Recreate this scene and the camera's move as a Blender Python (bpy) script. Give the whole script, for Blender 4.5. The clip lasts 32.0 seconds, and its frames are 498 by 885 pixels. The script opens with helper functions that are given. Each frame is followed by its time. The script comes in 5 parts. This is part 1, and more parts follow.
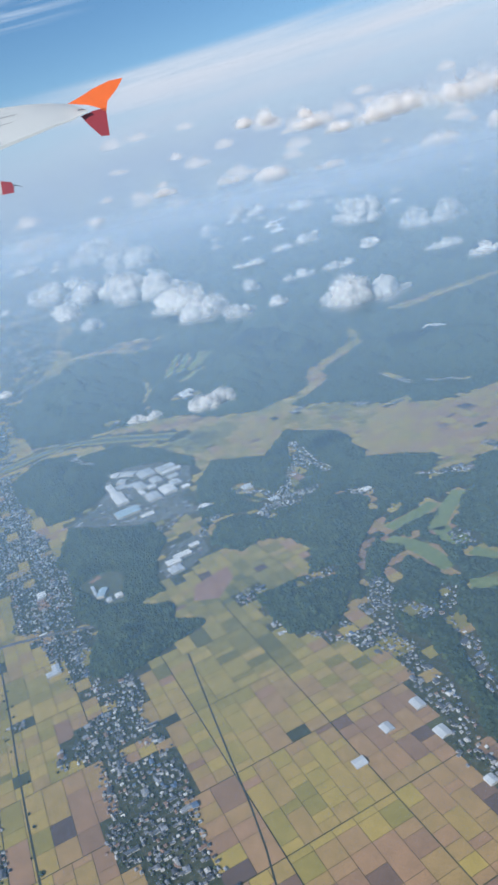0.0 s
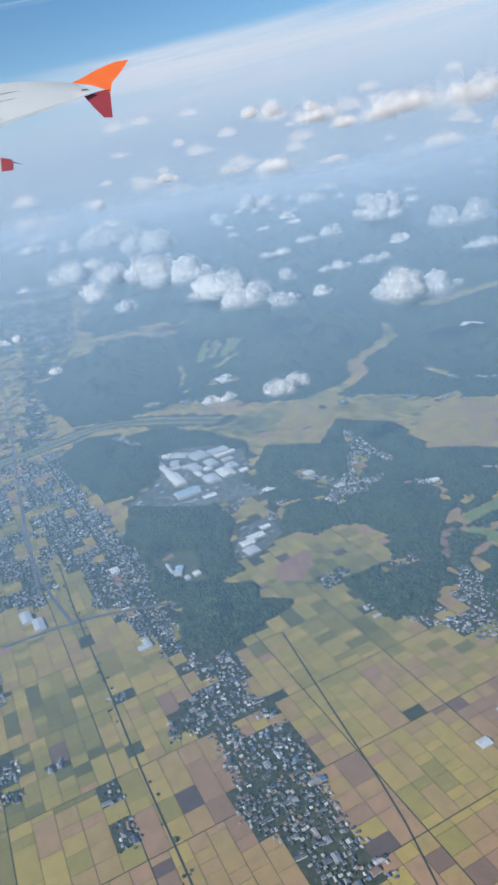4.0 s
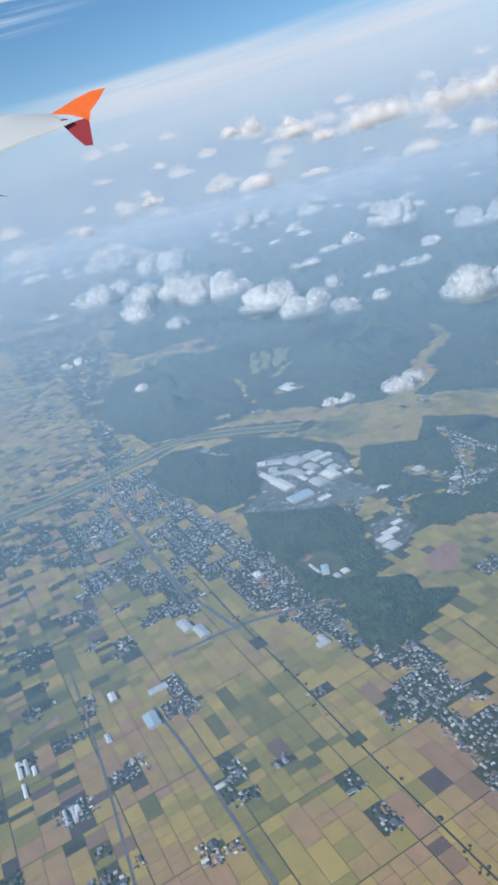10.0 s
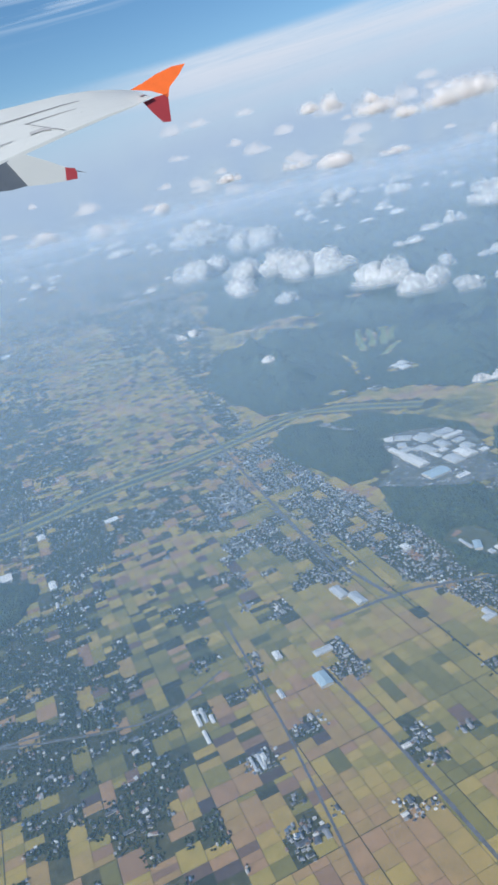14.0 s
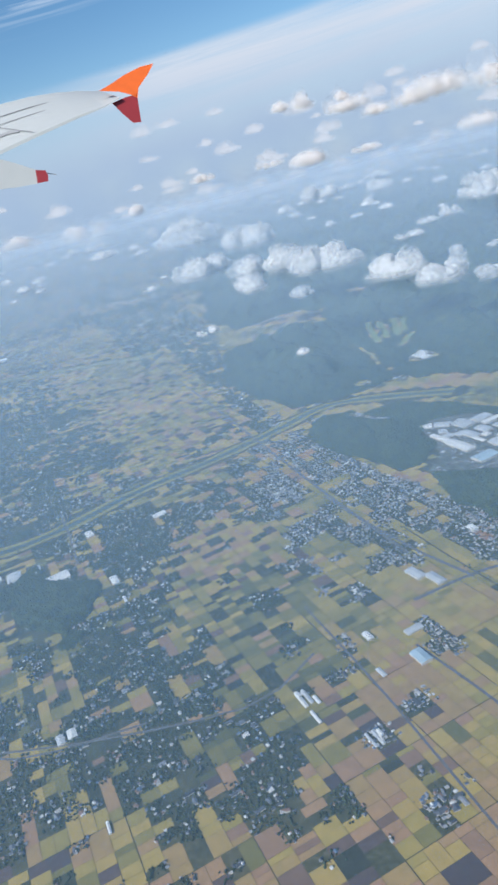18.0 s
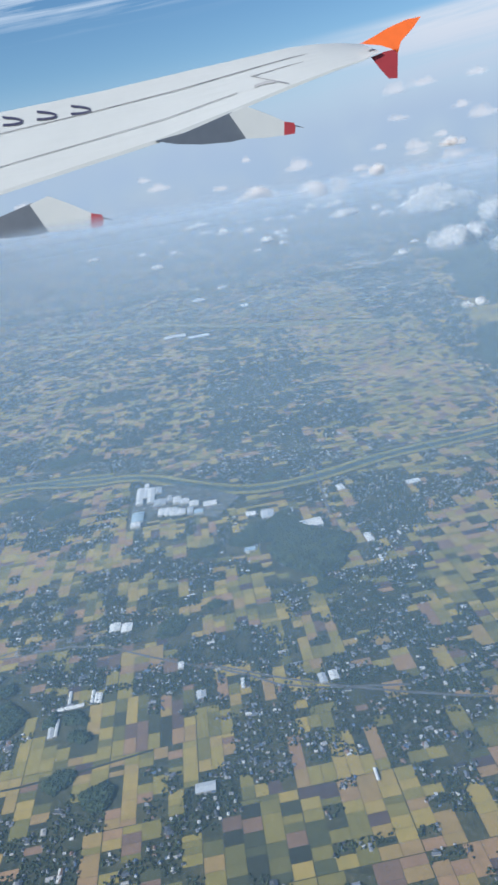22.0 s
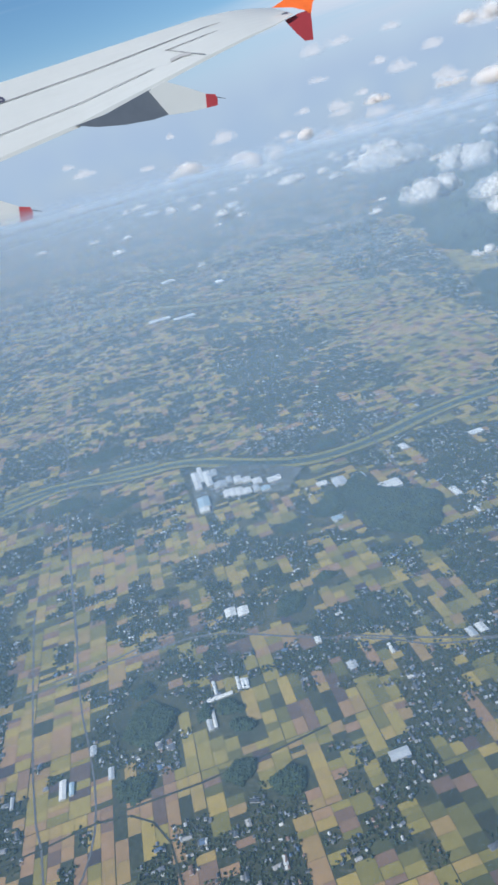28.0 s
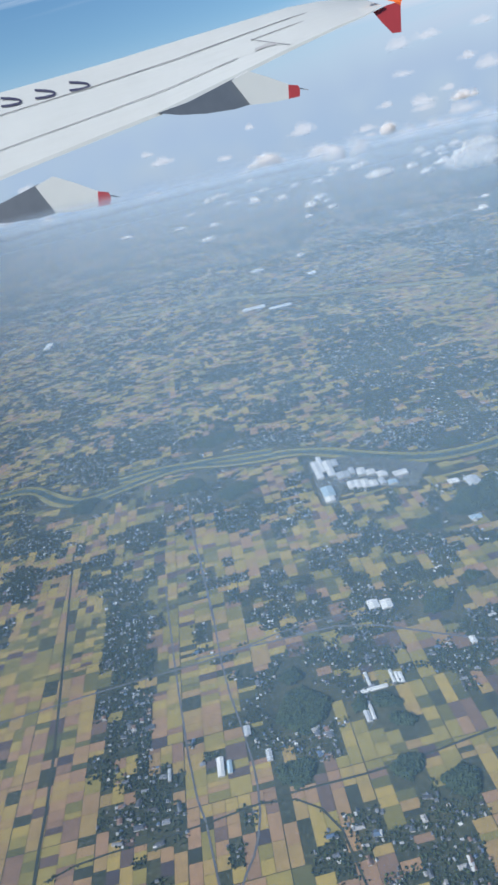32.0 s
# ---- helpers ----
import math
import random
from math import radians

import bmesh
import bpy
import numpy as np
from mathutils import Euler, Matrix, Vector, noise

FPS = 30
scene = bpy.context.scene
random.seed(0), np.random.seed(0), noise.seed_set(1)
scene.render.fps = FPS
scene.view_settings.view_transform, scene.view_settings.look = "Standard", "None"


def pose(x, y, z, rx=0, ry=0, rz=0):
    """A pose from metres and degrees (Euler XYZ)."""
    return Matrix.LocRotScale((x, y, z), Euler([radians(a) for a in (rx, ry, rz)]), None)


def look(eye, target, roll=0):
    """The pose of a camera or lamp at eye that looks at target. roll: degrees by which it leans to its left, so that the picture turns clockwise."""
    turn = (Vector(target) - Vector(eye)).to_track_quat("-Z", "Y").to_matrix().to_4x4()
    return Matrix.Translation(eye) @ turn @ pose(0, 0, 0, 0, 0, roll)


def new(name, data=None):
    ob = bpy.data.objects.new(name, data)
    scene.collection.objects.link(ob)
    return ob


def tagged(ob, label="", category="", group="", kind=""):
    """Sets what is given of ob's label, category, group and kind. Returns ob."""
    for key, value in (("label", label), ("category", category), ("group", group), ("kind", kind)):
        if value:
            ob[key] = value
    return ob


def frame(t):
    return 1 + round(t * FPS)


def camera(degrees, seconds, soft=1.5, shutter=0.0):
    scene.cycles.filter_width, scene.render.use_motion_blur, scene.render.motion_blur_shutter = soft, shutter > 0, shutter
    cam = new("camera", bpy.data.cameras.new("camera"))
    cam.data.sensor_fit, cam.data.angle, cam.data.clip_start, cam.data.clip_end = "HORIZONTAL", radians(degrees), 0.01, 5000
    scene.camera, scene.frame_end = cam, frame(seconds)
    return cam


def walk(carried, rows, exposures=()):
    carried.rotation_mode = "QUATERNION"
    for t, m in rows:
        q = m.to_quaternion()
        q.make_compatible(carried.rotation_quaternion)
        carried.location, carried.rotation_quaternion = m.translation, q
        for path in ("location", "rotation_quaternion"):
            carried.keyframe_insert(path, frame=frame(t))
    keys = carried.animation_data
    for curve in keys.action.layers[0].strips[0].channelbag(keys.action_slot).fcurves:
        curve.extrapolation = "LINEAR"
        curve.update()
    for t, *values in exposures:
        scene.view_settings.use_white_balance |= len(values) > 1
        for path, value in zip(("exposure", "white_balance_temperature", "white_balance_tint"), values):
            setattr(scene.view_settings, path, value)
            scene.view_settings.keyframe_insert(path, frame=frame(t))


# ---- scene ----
import functools
cam = camera(38.58, 32.0, 2.8)
PATH = [
    (0.0, look((-0.00, 0.00, 100.00), (19.4, 282.5, 1.0), -13.55)),
    (0.5, look((-3.58, 0.34, 100.46), (18.9, 282.8, 2.0), -8.67)),
    (1.0, look((-7.16, 0.67, 100.92), (17.4, 283.9, 5.1), -4.48)),
    (1.5, look((-10.74, 0.98, 101.38), (18.8, 284.4, 7.6), -3.34)),
    (2.0, look((-14.32, 1.29, 101.85), (25.3, 283.1, 7.0), -4.61)),
    (2.5, look((-17.90, 1.58, 102.31), (18.9, 282.5, 3.7), -6.69)),
    (3.0, look((-21.47, 1.86, 102.78), (12.5, 282.6, 2.6), -7.98)),
    (3.5, look((-25.05, 2.14, 103.24), (4.3, 282.8, 1.5), -9.15)),
    (4.0, look((-28.63, 2.40, 103.71), (-3.6, 282.9, 0.2), -10.48)),
    (4.5, look((-32.21, 2.65, 104.18), (-9.1, 283.3, 0.8), -11.30)),
    (6.5, look((-46.52, 3.53, 106.07), (-25.6, 284.4, 2.7), -13.02)),
    (7.0, look((-50.10, 3.72, 106.55), (-21.3, 284.2, 4.1), -13.91)),
    (7.5, look((-53.68, 3.91, 107.03), (-20.2, 284.2, 5.4), -14.27)),
    (8.0, look((-57.26, 4.08, 107.51), (-23.1, 284.3, 6.0), -14.27)),
    (8.5, look((-60.84, 4.24, 107.99), (-28.4, 284.8, 6.8), -14.11)),
    (9.0, look((-64.42, 4.39, 108.47), (-32.7, 285.5, 8.7), -14.09)),
    (9.5, look((-68.00, 4.53, 108.95), (-36.7, 286.1, 10.4), -13.92)),
    (10.0, look((-71.59, 4.66, 109.43), (-41.8, 286.7, 11.5), -13.99)),
    (10.5, look((-75.17, 4.78, 109.92), (-47.6, 287.1, 12.4), -14.00)),
    (11.0, look((-78.76, 4.88, 110.40), (-53.5, 287.5, 13.0), -14.02)),
    (11.5, look((-82.34, 4.98, 110.89), (-61.1, 287.8, 13.1), -14.21)),
    (12.0, look((-85.93, 5.07, 111.38), (-66.9, 288.4, 14.7), -14.10)),
    (12.5, look((-89.52, 5.14, 111.87), (-74.0, 287.9, 12.9), -13.85)),
    (13.0, look((-93.11, 5.20, 112.36), (-82.3, 287.8, 12.1), -13.67)),
    (13.5, look((-96.70, 5.26, 112.85), (-90.7, 288.1, 13.0), -13.61)),
    (14.0, look((-100.30, 5.30, 113.34), (-97.0, 288.2, 13.7), -13.46)),
    (14.5, look((-103.89, 5.33, 113.84), (-103.1, 288.6, 15.1), -13.39)),
    (16.5, look((-118.30, 5.36, 115.83), (-107.7, 287.7, 15.0), -13.73)),
    (17.0, look((-121.91, 5.34, 116.33), (-108.3, 287.2, 14.4), -14.05)),
    (17.5, look((-125.52, 5.30, 116.83), (-111.9, 286.9, 14.2), -14.35)),
    (18.0, look((-129.13, 5.26, 117.33), (-115.6, 287.0, 15.2), -14.49)),
    (18.5, look((-132.74, 5.21, 117.84), (-119.9, 287.1, 16.1), -14.56)),
    (19.0, look((-136.36, 5.15, 118.34), (-133.1, 287.7, 17.5), -14.26)),
    (19.5, look((-139.98, 5.08, 118.85), (-142.4, 287.2, 16.9), -13.19)),
    (20.0, look((-143.60, 5.00, 119.36), (-158.9, 284.7, 12.1), -11.24)),
    (20.5, look((-147.23, 4.90, 119.87), (-181.5, 283.1, 12.9), -10.07)),
    (21.0, look((-150.86, 4.80, 120.38), (-191.9, 282.6, 14.8), -9.32)),
    (21.5, look((-154.49, 4.69, 120.89), (-210.3, 281.0, 18.1), -9.63)),
    (22.0, look((-158.12, 4.56, 121.40), (-224.8, 279.4, 21.3), -10.03)),
    (22.5, look((-161.76, 4.43, 121.91), (-234.0, 278.6, 23.8), -10.43)),
    (23.0, look((-165.40, 4.29, 122.43), (-239.4, 278.4, 25.4), -10.69)),
    (23.5, look((-169.05, 4.13, 122.95), (-242.3, 278.6, 26.5), -11.21)),
    (24.0, look((-172.70, 3.97, 123.46), (-246.2, 278.4, 27.2), -11.46)),
    (24.5, look((-176.35, 3.80, 123.98), (-249.8, 277.9, 26.6), -11.72)),
    (25.0, look((-180.00, 3.61, 124.50), (-252.7, 277.4, 25.7), -11.98)),
    (25.5, look((-183.66, 3.42, 125.03), (-241.4, 277.9, 18.5), -13.16)),
    (27.5, look((-198.35, 2.54, 127.12), (-246.1, 276.4, 14.4), -15.51)),
    (28.0, look((-202.03, 2.30, 127.65), (-250.7, 276.0, 14.8), -15.58)),
    (28.5, look((-205.71, 2.05, 128.18), (-255.0, 275.7, 15.5), -15.69)),
    (29.0, look((-209.40, 1.78, 128.71), (-259.6, 275.2, 16.0), -15.75)),
    (29.5, look((-213.10, 1.51, 129.24), (-264.7, 274.8, 16.8), -15.85)),
    (30.0, look((-216.79, 1.23, 129.78), (-269.7, 274.4, 17.6), -15.90)),
    (30.5, look((-220.50, 0.94, 130.31), (-274.4, 274.0, 18.3), -15.95)),
    (31.0, look((-224.21, 0.63, 130.84), (-278.3, 273.8, 19.1), -15.99)),
    (31.5, look((-227.92, 0.32, 131.38), (-283.4, 273.4, 20.2), -16.04)),
    (32.0, look((-231.64, 0.00, 131.92), (-302.9, 269.8, 21.9), -13.69)),
]
walk(cam, PATH, [(0.0, 0.32, 6100, 9), (32.0, 0.36, 6100, 9)])

# ---------------------------------------------------------------- light
scene.cycles.transparent_max_bounces = 96
# One metre of the model stands for about eighteen metres of the land.
SUN_FROM = Vector((-0.62, -0.55, 0.56)).normalized()
sun_data = bpy.data.lights.new("sun", "SUN")
sun_data.energy, sun_data.angle, sun_data.color = 5.0, radians(0.6), (1.0, 0.95, 0.87)
sun = new("sun", sun_data)
sun.matrix_world = look(SUN_FROM * 900, (0, 0, 0))
world = bpy.data.worlds.new("sky")
scene.world = world
world.use_nodes = True
wn, wl = world.node_tree.nodes, world.node_tree.links
sky = wn.new("ShaderNodeTexSky")
sky.sky_type, sky.sun_disc = "NISHITA", False
sky.sun_elevation = math.asin(SUN_FROM.z)
sky.sun_rotation = math.atan2(SUN_FROM.x, SUN_FROM.y)
sky.altitude, sky.air_density, sky.dust_density, sky.ozone_density = 1800, 1.2, 0.0, 0.8
rich = wn.new("ShaderNodeHueSaturation")
rich.inputs["Saturation"].default_value = 1.28
wl.new(sky.outputs[0], rich.inputs["Color"])
wl.new(rich.outputs[0], wn["Background"].inputs[0])
wn["Background"].inputs[1].default_value = 0.085


# ---------------------------------------------------------------- materials
def material(name, rough=0.9, spec=0.2, metal=0.0):
    m = bpy.data.materials.new(name)
    m.use_nodes = True
    b = m.node_tree.nodes["Principled BSDF"]
    b.inputs["Roughness"].default_value = rough
    b.inputs["Specular IOR Level"].default_value = spec
    b.inputs["Metallic"].default_value = metal
    return m, m.node_tree.nodes, m.node_tree.links, b


def ramp(nodes, stops, mode="LINEAR"):
    r = nodes.new("ShaderNodeValToRGB")
    r.color_ramp.interpolation = mode
    while len(r.color_ramp.elements) < len(stops):
        r.color_ramp.elements.new(0.5)
    for e, (p, c) in zip(r.color_ramp.elements, stops):
        e.position, e.color = p, (*c, 1)
    return r


def noise_node(nodes, links, scale, detail=4, rough=0.55):
    geo = nodes.new("ShaderNodeNewGeometry")
    n = nodes.new("ShaderNodeTexNoise")
    n.inputs["Scale"].default_value, n.inputs["Detail"].default_value, n.inputs["Roughness"].default_value = scale, detail, rough
    links.new(geo.outputs["Position"], n.inputs["Vector"])
    return n


def mixed(nodes, links, fac, a, b, kind="MIX"):
    m = nodes.new("ShaderNodeMix")
    m.data_type, m.blend_type = "RGBA", kind
    for socket, value in ((m.inputs[0], fac), (m.inputs[6], a), (m.inputs[7], b)):
        if isinstance(value, (int, float)):
            socket.default_value = value
        elif isinstance(value, tuple):
            socket.default_value = (*value, 1)
        else:
            links.new(value, socket)
    return m.outputs[2]


def maths(nodes, links, op, a, b=None, c=None):
    m = nodes.new("ShaderNodeMath")
    m.operation = op
    for k, value in enumerate((a, b, c)):
        if value is None:
            continue
        if isinstance(value, (int, float)):
            m.inputs[k].default_value = value
        else:
            links.new(value, m.inputs[k])
    return m.outputs[0]


def relief(nodes, links, b, height, strength=0.4, distance=0.1):
    bump = nodes.new("ShaderNodeBump")
    bump.inputs["Strength"].default_value, bump.inputs["Distance"].default_value = strength, distance
    links.new(height, bump.inputs["Height"])
    links.new(bump.outputs[0], b.inputs["Normal"])


def grained(name, dark, light, scale, rough=0.9, spec=0.2, bump=0.3, metal=0.0, blotch=None):
    """A surface that runs from dark to light in two sizes of grain."""
    m, n, l, b = material(name, rough, spec, metal)
    fine, broad = noise_node(n, l, scale), noise_node(n, l, scale * 0.13, 3)
    fac = maths(n, l, "MULTIPLY_ADD", fine.outputs[0], 0.6, maths(n, l, "MULTIPLY", broad.outputs[0], 0.4))
    r = ramp(n, [(0.3, dark), (0.7, light)])
    l.new(fac, r.inputs[0])
    l.new(r.outputs[0], b.inputs["Base Color"])
    if bump:
        relief(n, l, b, fine.outputs[0], bump, 0.3 / scale)
    return m


def palette(name, stops, per_object=False, rough=0.9, spec=0.2, grain=3.0, patch=0.02, blend=0.35, contrast=0.25):
    """One colour for each island or object out of a palette, drifting over the land, with a grain of its own."""
    m, n, l, b = material(name, rough, spec)
    rnd = n.new("ShaderNodeObjectInfo").outputs["Random"] if per_object else n.new("ShaderNodeNewGeometry").outputs["Random Per Island"]
    broad = noise_node(n, l, patch, 2)
    drift = maths(n, l, "MULTIPLY_ADD", maths(n, l, "SUBTRACT", broad.outputs[0], 0.5), blend * 3, rnd)
    fac = maths(n, l, "PINGPONG", drift, 1.0)
    r = ramp(n, stops, "CONSTANT")
    l.new(fac, r.inputs[0])
    fine = noise_node(n, l, grain, 5, 0.65)
    shade = ramp(n, [(0.25, (1 - contrast,) * 3), (0.75, (1 + contrast * 0.0,) * 3)])
    l.new(fine.outputs[0], shade.inputs[0])
    l.new(mixed(n, l, 1.0, r.outputs[0], shade.outputs[0], "MULTIPLY"), b.inputs["Base Color"])
    return m


def field_material():
    """Rice fields: every plot has one tone of its own, from dark green over ripe yellow to stubble and fallow soil."""
    m, n, l, b = material("rice_fields", 0.92, 0.15)
    tone = n.new("ShaderNodeAttribute")
    tone.attribute_name = "tone"
    r = ramp(n, [(0.0, (0.042, 0.050, 0.042)), (0.14, (0.092, 0.10, 0.055)), (0.30, (0.19, 0.17, 0.065)), (0.44, (0.285, 0.232, 0.078)), (0.53, (0.385, 0.285, 0.092)),
                 (0.63, (0.325, 0.225, 0.10)), (0.77, (0.34, 0.208, 0.125)), (0.9, (0.215, 0.14, 0.105)), (1.0, (0.075, 0.064, 0.074))])
    l.new(tone.outputs["Fac"], r.inputs[0])
    fine, mid = noise_node(n, l, 2.2, 5, 0.65), noise_node(n, l, 0.35, 3)
    fac = maths(n, l, "MULTIPLY_ADD", fine.outputs[0], 0.5, maths(n, l, "MULTIPLY", mid.outputs[0], 0.5))
    shade = ramp(n, [(0.3, (0.72, 0.76, 0.74)), (0.7, (1.08, 1.06, 1.02))])
    l.new(fac, shade.inputs[0])
    l.new(mixed(n, l, 1.0, r.outputs[0], shade.outputs[0], "MULTIPLY"), b.inputs["Base Color"])
    return m


FIELD = field_material()
ROOF_STOPS = [(0.0, (0.085, 0.095, 0.115)), (0.25, (0.14, 0.15, 0.175)), (0.42, (0.24, 0.25, 0.275)), (0.56, (0.055, 0.06, 0.075)),
              (0.66, (0.38, 0.37, 0.36)), (0.77, (0.23, 0.145, 0.11)), (0.86, (0.58, 0.57, 0.55)), (0.93, (0.10, 0.15, 0.24))]
ROOF = palette("house_roofs", ROOF_STOPS, grain=6, patch=0.05, rough=0.6, spec=0.4)
ROOF_ONE = palette("house_roof", ROOF_STOPS, True, grain=6, patch=0.05, rough=0.6, spec=0.4)
WALL = grained("house_wall", (0.28, 0.265, 0.245), (0.55, 0.525, 0.485), 6)
CANOPY = grained("forest_canopy", (0.013, 0.027, 0.020), (0.052, 0.075, 0.042), 1.3, bump=0.8)


def leafy(name, dark, light, scale):
    """Foliage: grain in two sizes, each crown a little lighter or darker than the next."""
    m = grained(name, dark, light, scale, bump=0.5)
    n, l = m.node_tree.nodes, m.node_tree.links
    b = n["Principled BSDF"]
    old = b.inputs["Base Color"].links[0].from_socket
    tone = ramp(n, [(0.0, (0.55, 0.6, 0.7)), (0.6, (1.0, 1.0, 1.0)), (1.0, (1.6, 1.45, 1.1))])
    l.new(n.new("ShaderNodeNewGeometry").outputs["Random Per Island"], tone.inputs[0])
    l.new(mixed(n, l, 1.0, old, tone.outputs[0], "MULTIPLY"), b.inputs["Base Color"])
    return m


LEAVES = leafy("garden_trees", (0.015, 0.028, 0.021), (0.058, 0.078, 0.044), 2.0)
CROWNS = leafy("forest_crowns", (0.014, 0.029, 0.021), (0.056, 0.080, 0.043), 1.5)
WHITE_ROOF = grained("white_sheet_roof", (0.52, 0.52, 0.51), (0.76, 0.76, 0.74), 1.5, 0.5, 0.4, 0.1)
GREY_ROOF = grained("grey_sheet_roof", (0.34, 0.36, 0.38), (0.52, 0.54, 0.56), 1.5, 0.5, 0.4, 0.1)
BLUE_ROOF = grained("blue_grey_sheet_roof", (0.26, 0.36, 0.44), (0.42, 0.52, 0.58), 1.5, 0.5, 0.4, 0.1)
ASPHALT = grained("road_asphalt", (0.07, 0.075, 0.08), (0.16, 0.16, 0.165), 2.0)
YARD = grained("yard_concrete", (0.04, 0.055, 0.04), (0.19, 0.19, 0.185), 0.45)
TRACK = grained("dark_track_bed", (0.025, 0.032, 0.028), (0.06, 0.07, 0.055), 1.5)
BANK = grained("river_bank_grass", (0.13, 0.135, 0.05), (0.32, 0.26, 0.09), 0.5)
TURF = grained("golf_turf", (0.11, 0.15, 0.055), (0.22, 0.24, 0.09), 0.8)
LAWN = grained("worn_grass", (0.045, 0.06, 0.035), (0.11, 0.115, 0.07), 0.8)
CLAY = grained("bare_reddish_soil", (0.20, 0.11, 0.075), (0.33, 0.20, 0.14), 0.6)
WATER = grained("river_water", (0.03, 0.052, 0.04), (0.055, 0.08, 0.06), 0.3, 0.4, 0.25, 0.05)


def ground_material():
    m, n, l, b = material("open_ground", 0.95, 0.1)
    fine, mid, broad = noise_node(n, l, 0.9, 5), noise_node(n, l, 0.06, 5, 0.6), noise_node(n, l, 0.008, 4, 0.6)
    soil = ramp(n, [(0.3, (0.024, 0.032, 0.026)), (0.52, (0.048, 0.054, 0.042)), (0.72, (0.12, 0.11, 0.09))])
    l.new(fine.outputs[0], soil.inputs[0])
    land = ramp(n, [(0.40, (0.022, 0.04, 0.022)), (0.50, (0.07, 0.085, 0.04)), (0.58, (0.17, 0.15, 0.06)), (0.70, (0.24, 0.19, 0.08))])
    l.new(maths(n, l, "MULTIPLY_ADD", mid.outputs[0], 0.5, maths(n, l, "MULTIPLY", broad.outputs[0], 0.5)), land.inputs[0])
    l.new(mixed(n, l, 0.28, soil.outputs[0], land.outputs[0]), b.inputs["Base Color"])
    return m


GROUND = ground_material()


def paint(name, colour, rough=0.4, spec=0.5, wear=0.12, scale=0.02):
    m, n, l, b = material(name, rough, spec)
    streak = noise_node(n, l, scale, 5, 0.6)
    r = ramp(n, [(0.3, tuple(c * (1 - wear) for c in colour)), (0.7, colour)])
    l.new(streak.outputs[0], r.inputs[0])
    l.new(r.outputs[0], b.inputs["Base Color"])
    return m


WING_GREY = paint("wing_grey_paint", (0.44, 0.455, 0.455), wear=0.06, scale=0.004)
# Shade on the fairings' underside, painted as a darker copy of the wing grey.
WING_SHADE = paint("wing_grey_painted_shade", (0.085, 0.10, 0.125))
WING_LINE = paint("panel_gap_sealant", (0.20, 0.20, 0.21), 0.8)
WING_WORN = paint("worn_wing_paint", (0.33, 0.33, 0.34), 0.6)
ORANGE = paint("orange_paint", (0.80, 0.150, 0.030), 0.5, 0.3)
RED = paint("red_paint", (0.30, 0.036, 0.042))
NAVY = paint("dark_lettering", (0.05, 0.05, 0.09))
STEEL = paint("static_wick", (0.2, 0.2, 0.21))


def vapour(name, colour, cover, scale, soft):
    """Cloud stuff: white, lit from both sides, thinning in patches."""
    m = bpy.data.materials.new(name)
    m.use_nodes = True
    n, l = m.node_tree.nodes, m.node_tree.links
    n.remove(n["Principled BSDF"])
    d, t, clear = n.new("ShaderNodeBsdfDiffuse"), n.new("ShaderNodeBsdfTranslucent"), n.new("ShaderNodeBsdfTransparent")
    d.inputs[0].default_value = t.inputs[0].default_value = (*colour, 1)
    both, out = n.new("ShaderNodeMixShader"), n.new("ShaderNodeMixShader")
    both.inputs[0].default_value = 0.45
    l.new(d.outputs[0], both.inputs[1]), l.new(t.outputs[0], both.inputs[2])
    tex = noise_node(n, l, scale, 6, 0.6)
    r = n.new("ShaderNodeMapRange")
    r.inputs[1].default_value, r.inputs[2].default_value = cover - soft, cover + soft
    l.new(tex.outputs[0], r.inputs[0])
    l.new(r.outputs[0], out.inputs[0])
    l.new(clear.outputs[0], out.inputs[1]), l.new(both.outputs[0], out.inputs[2])
    l.new(out.outputs[0], n["Material Output"].inputs[0])
    return m, n, l, out, r


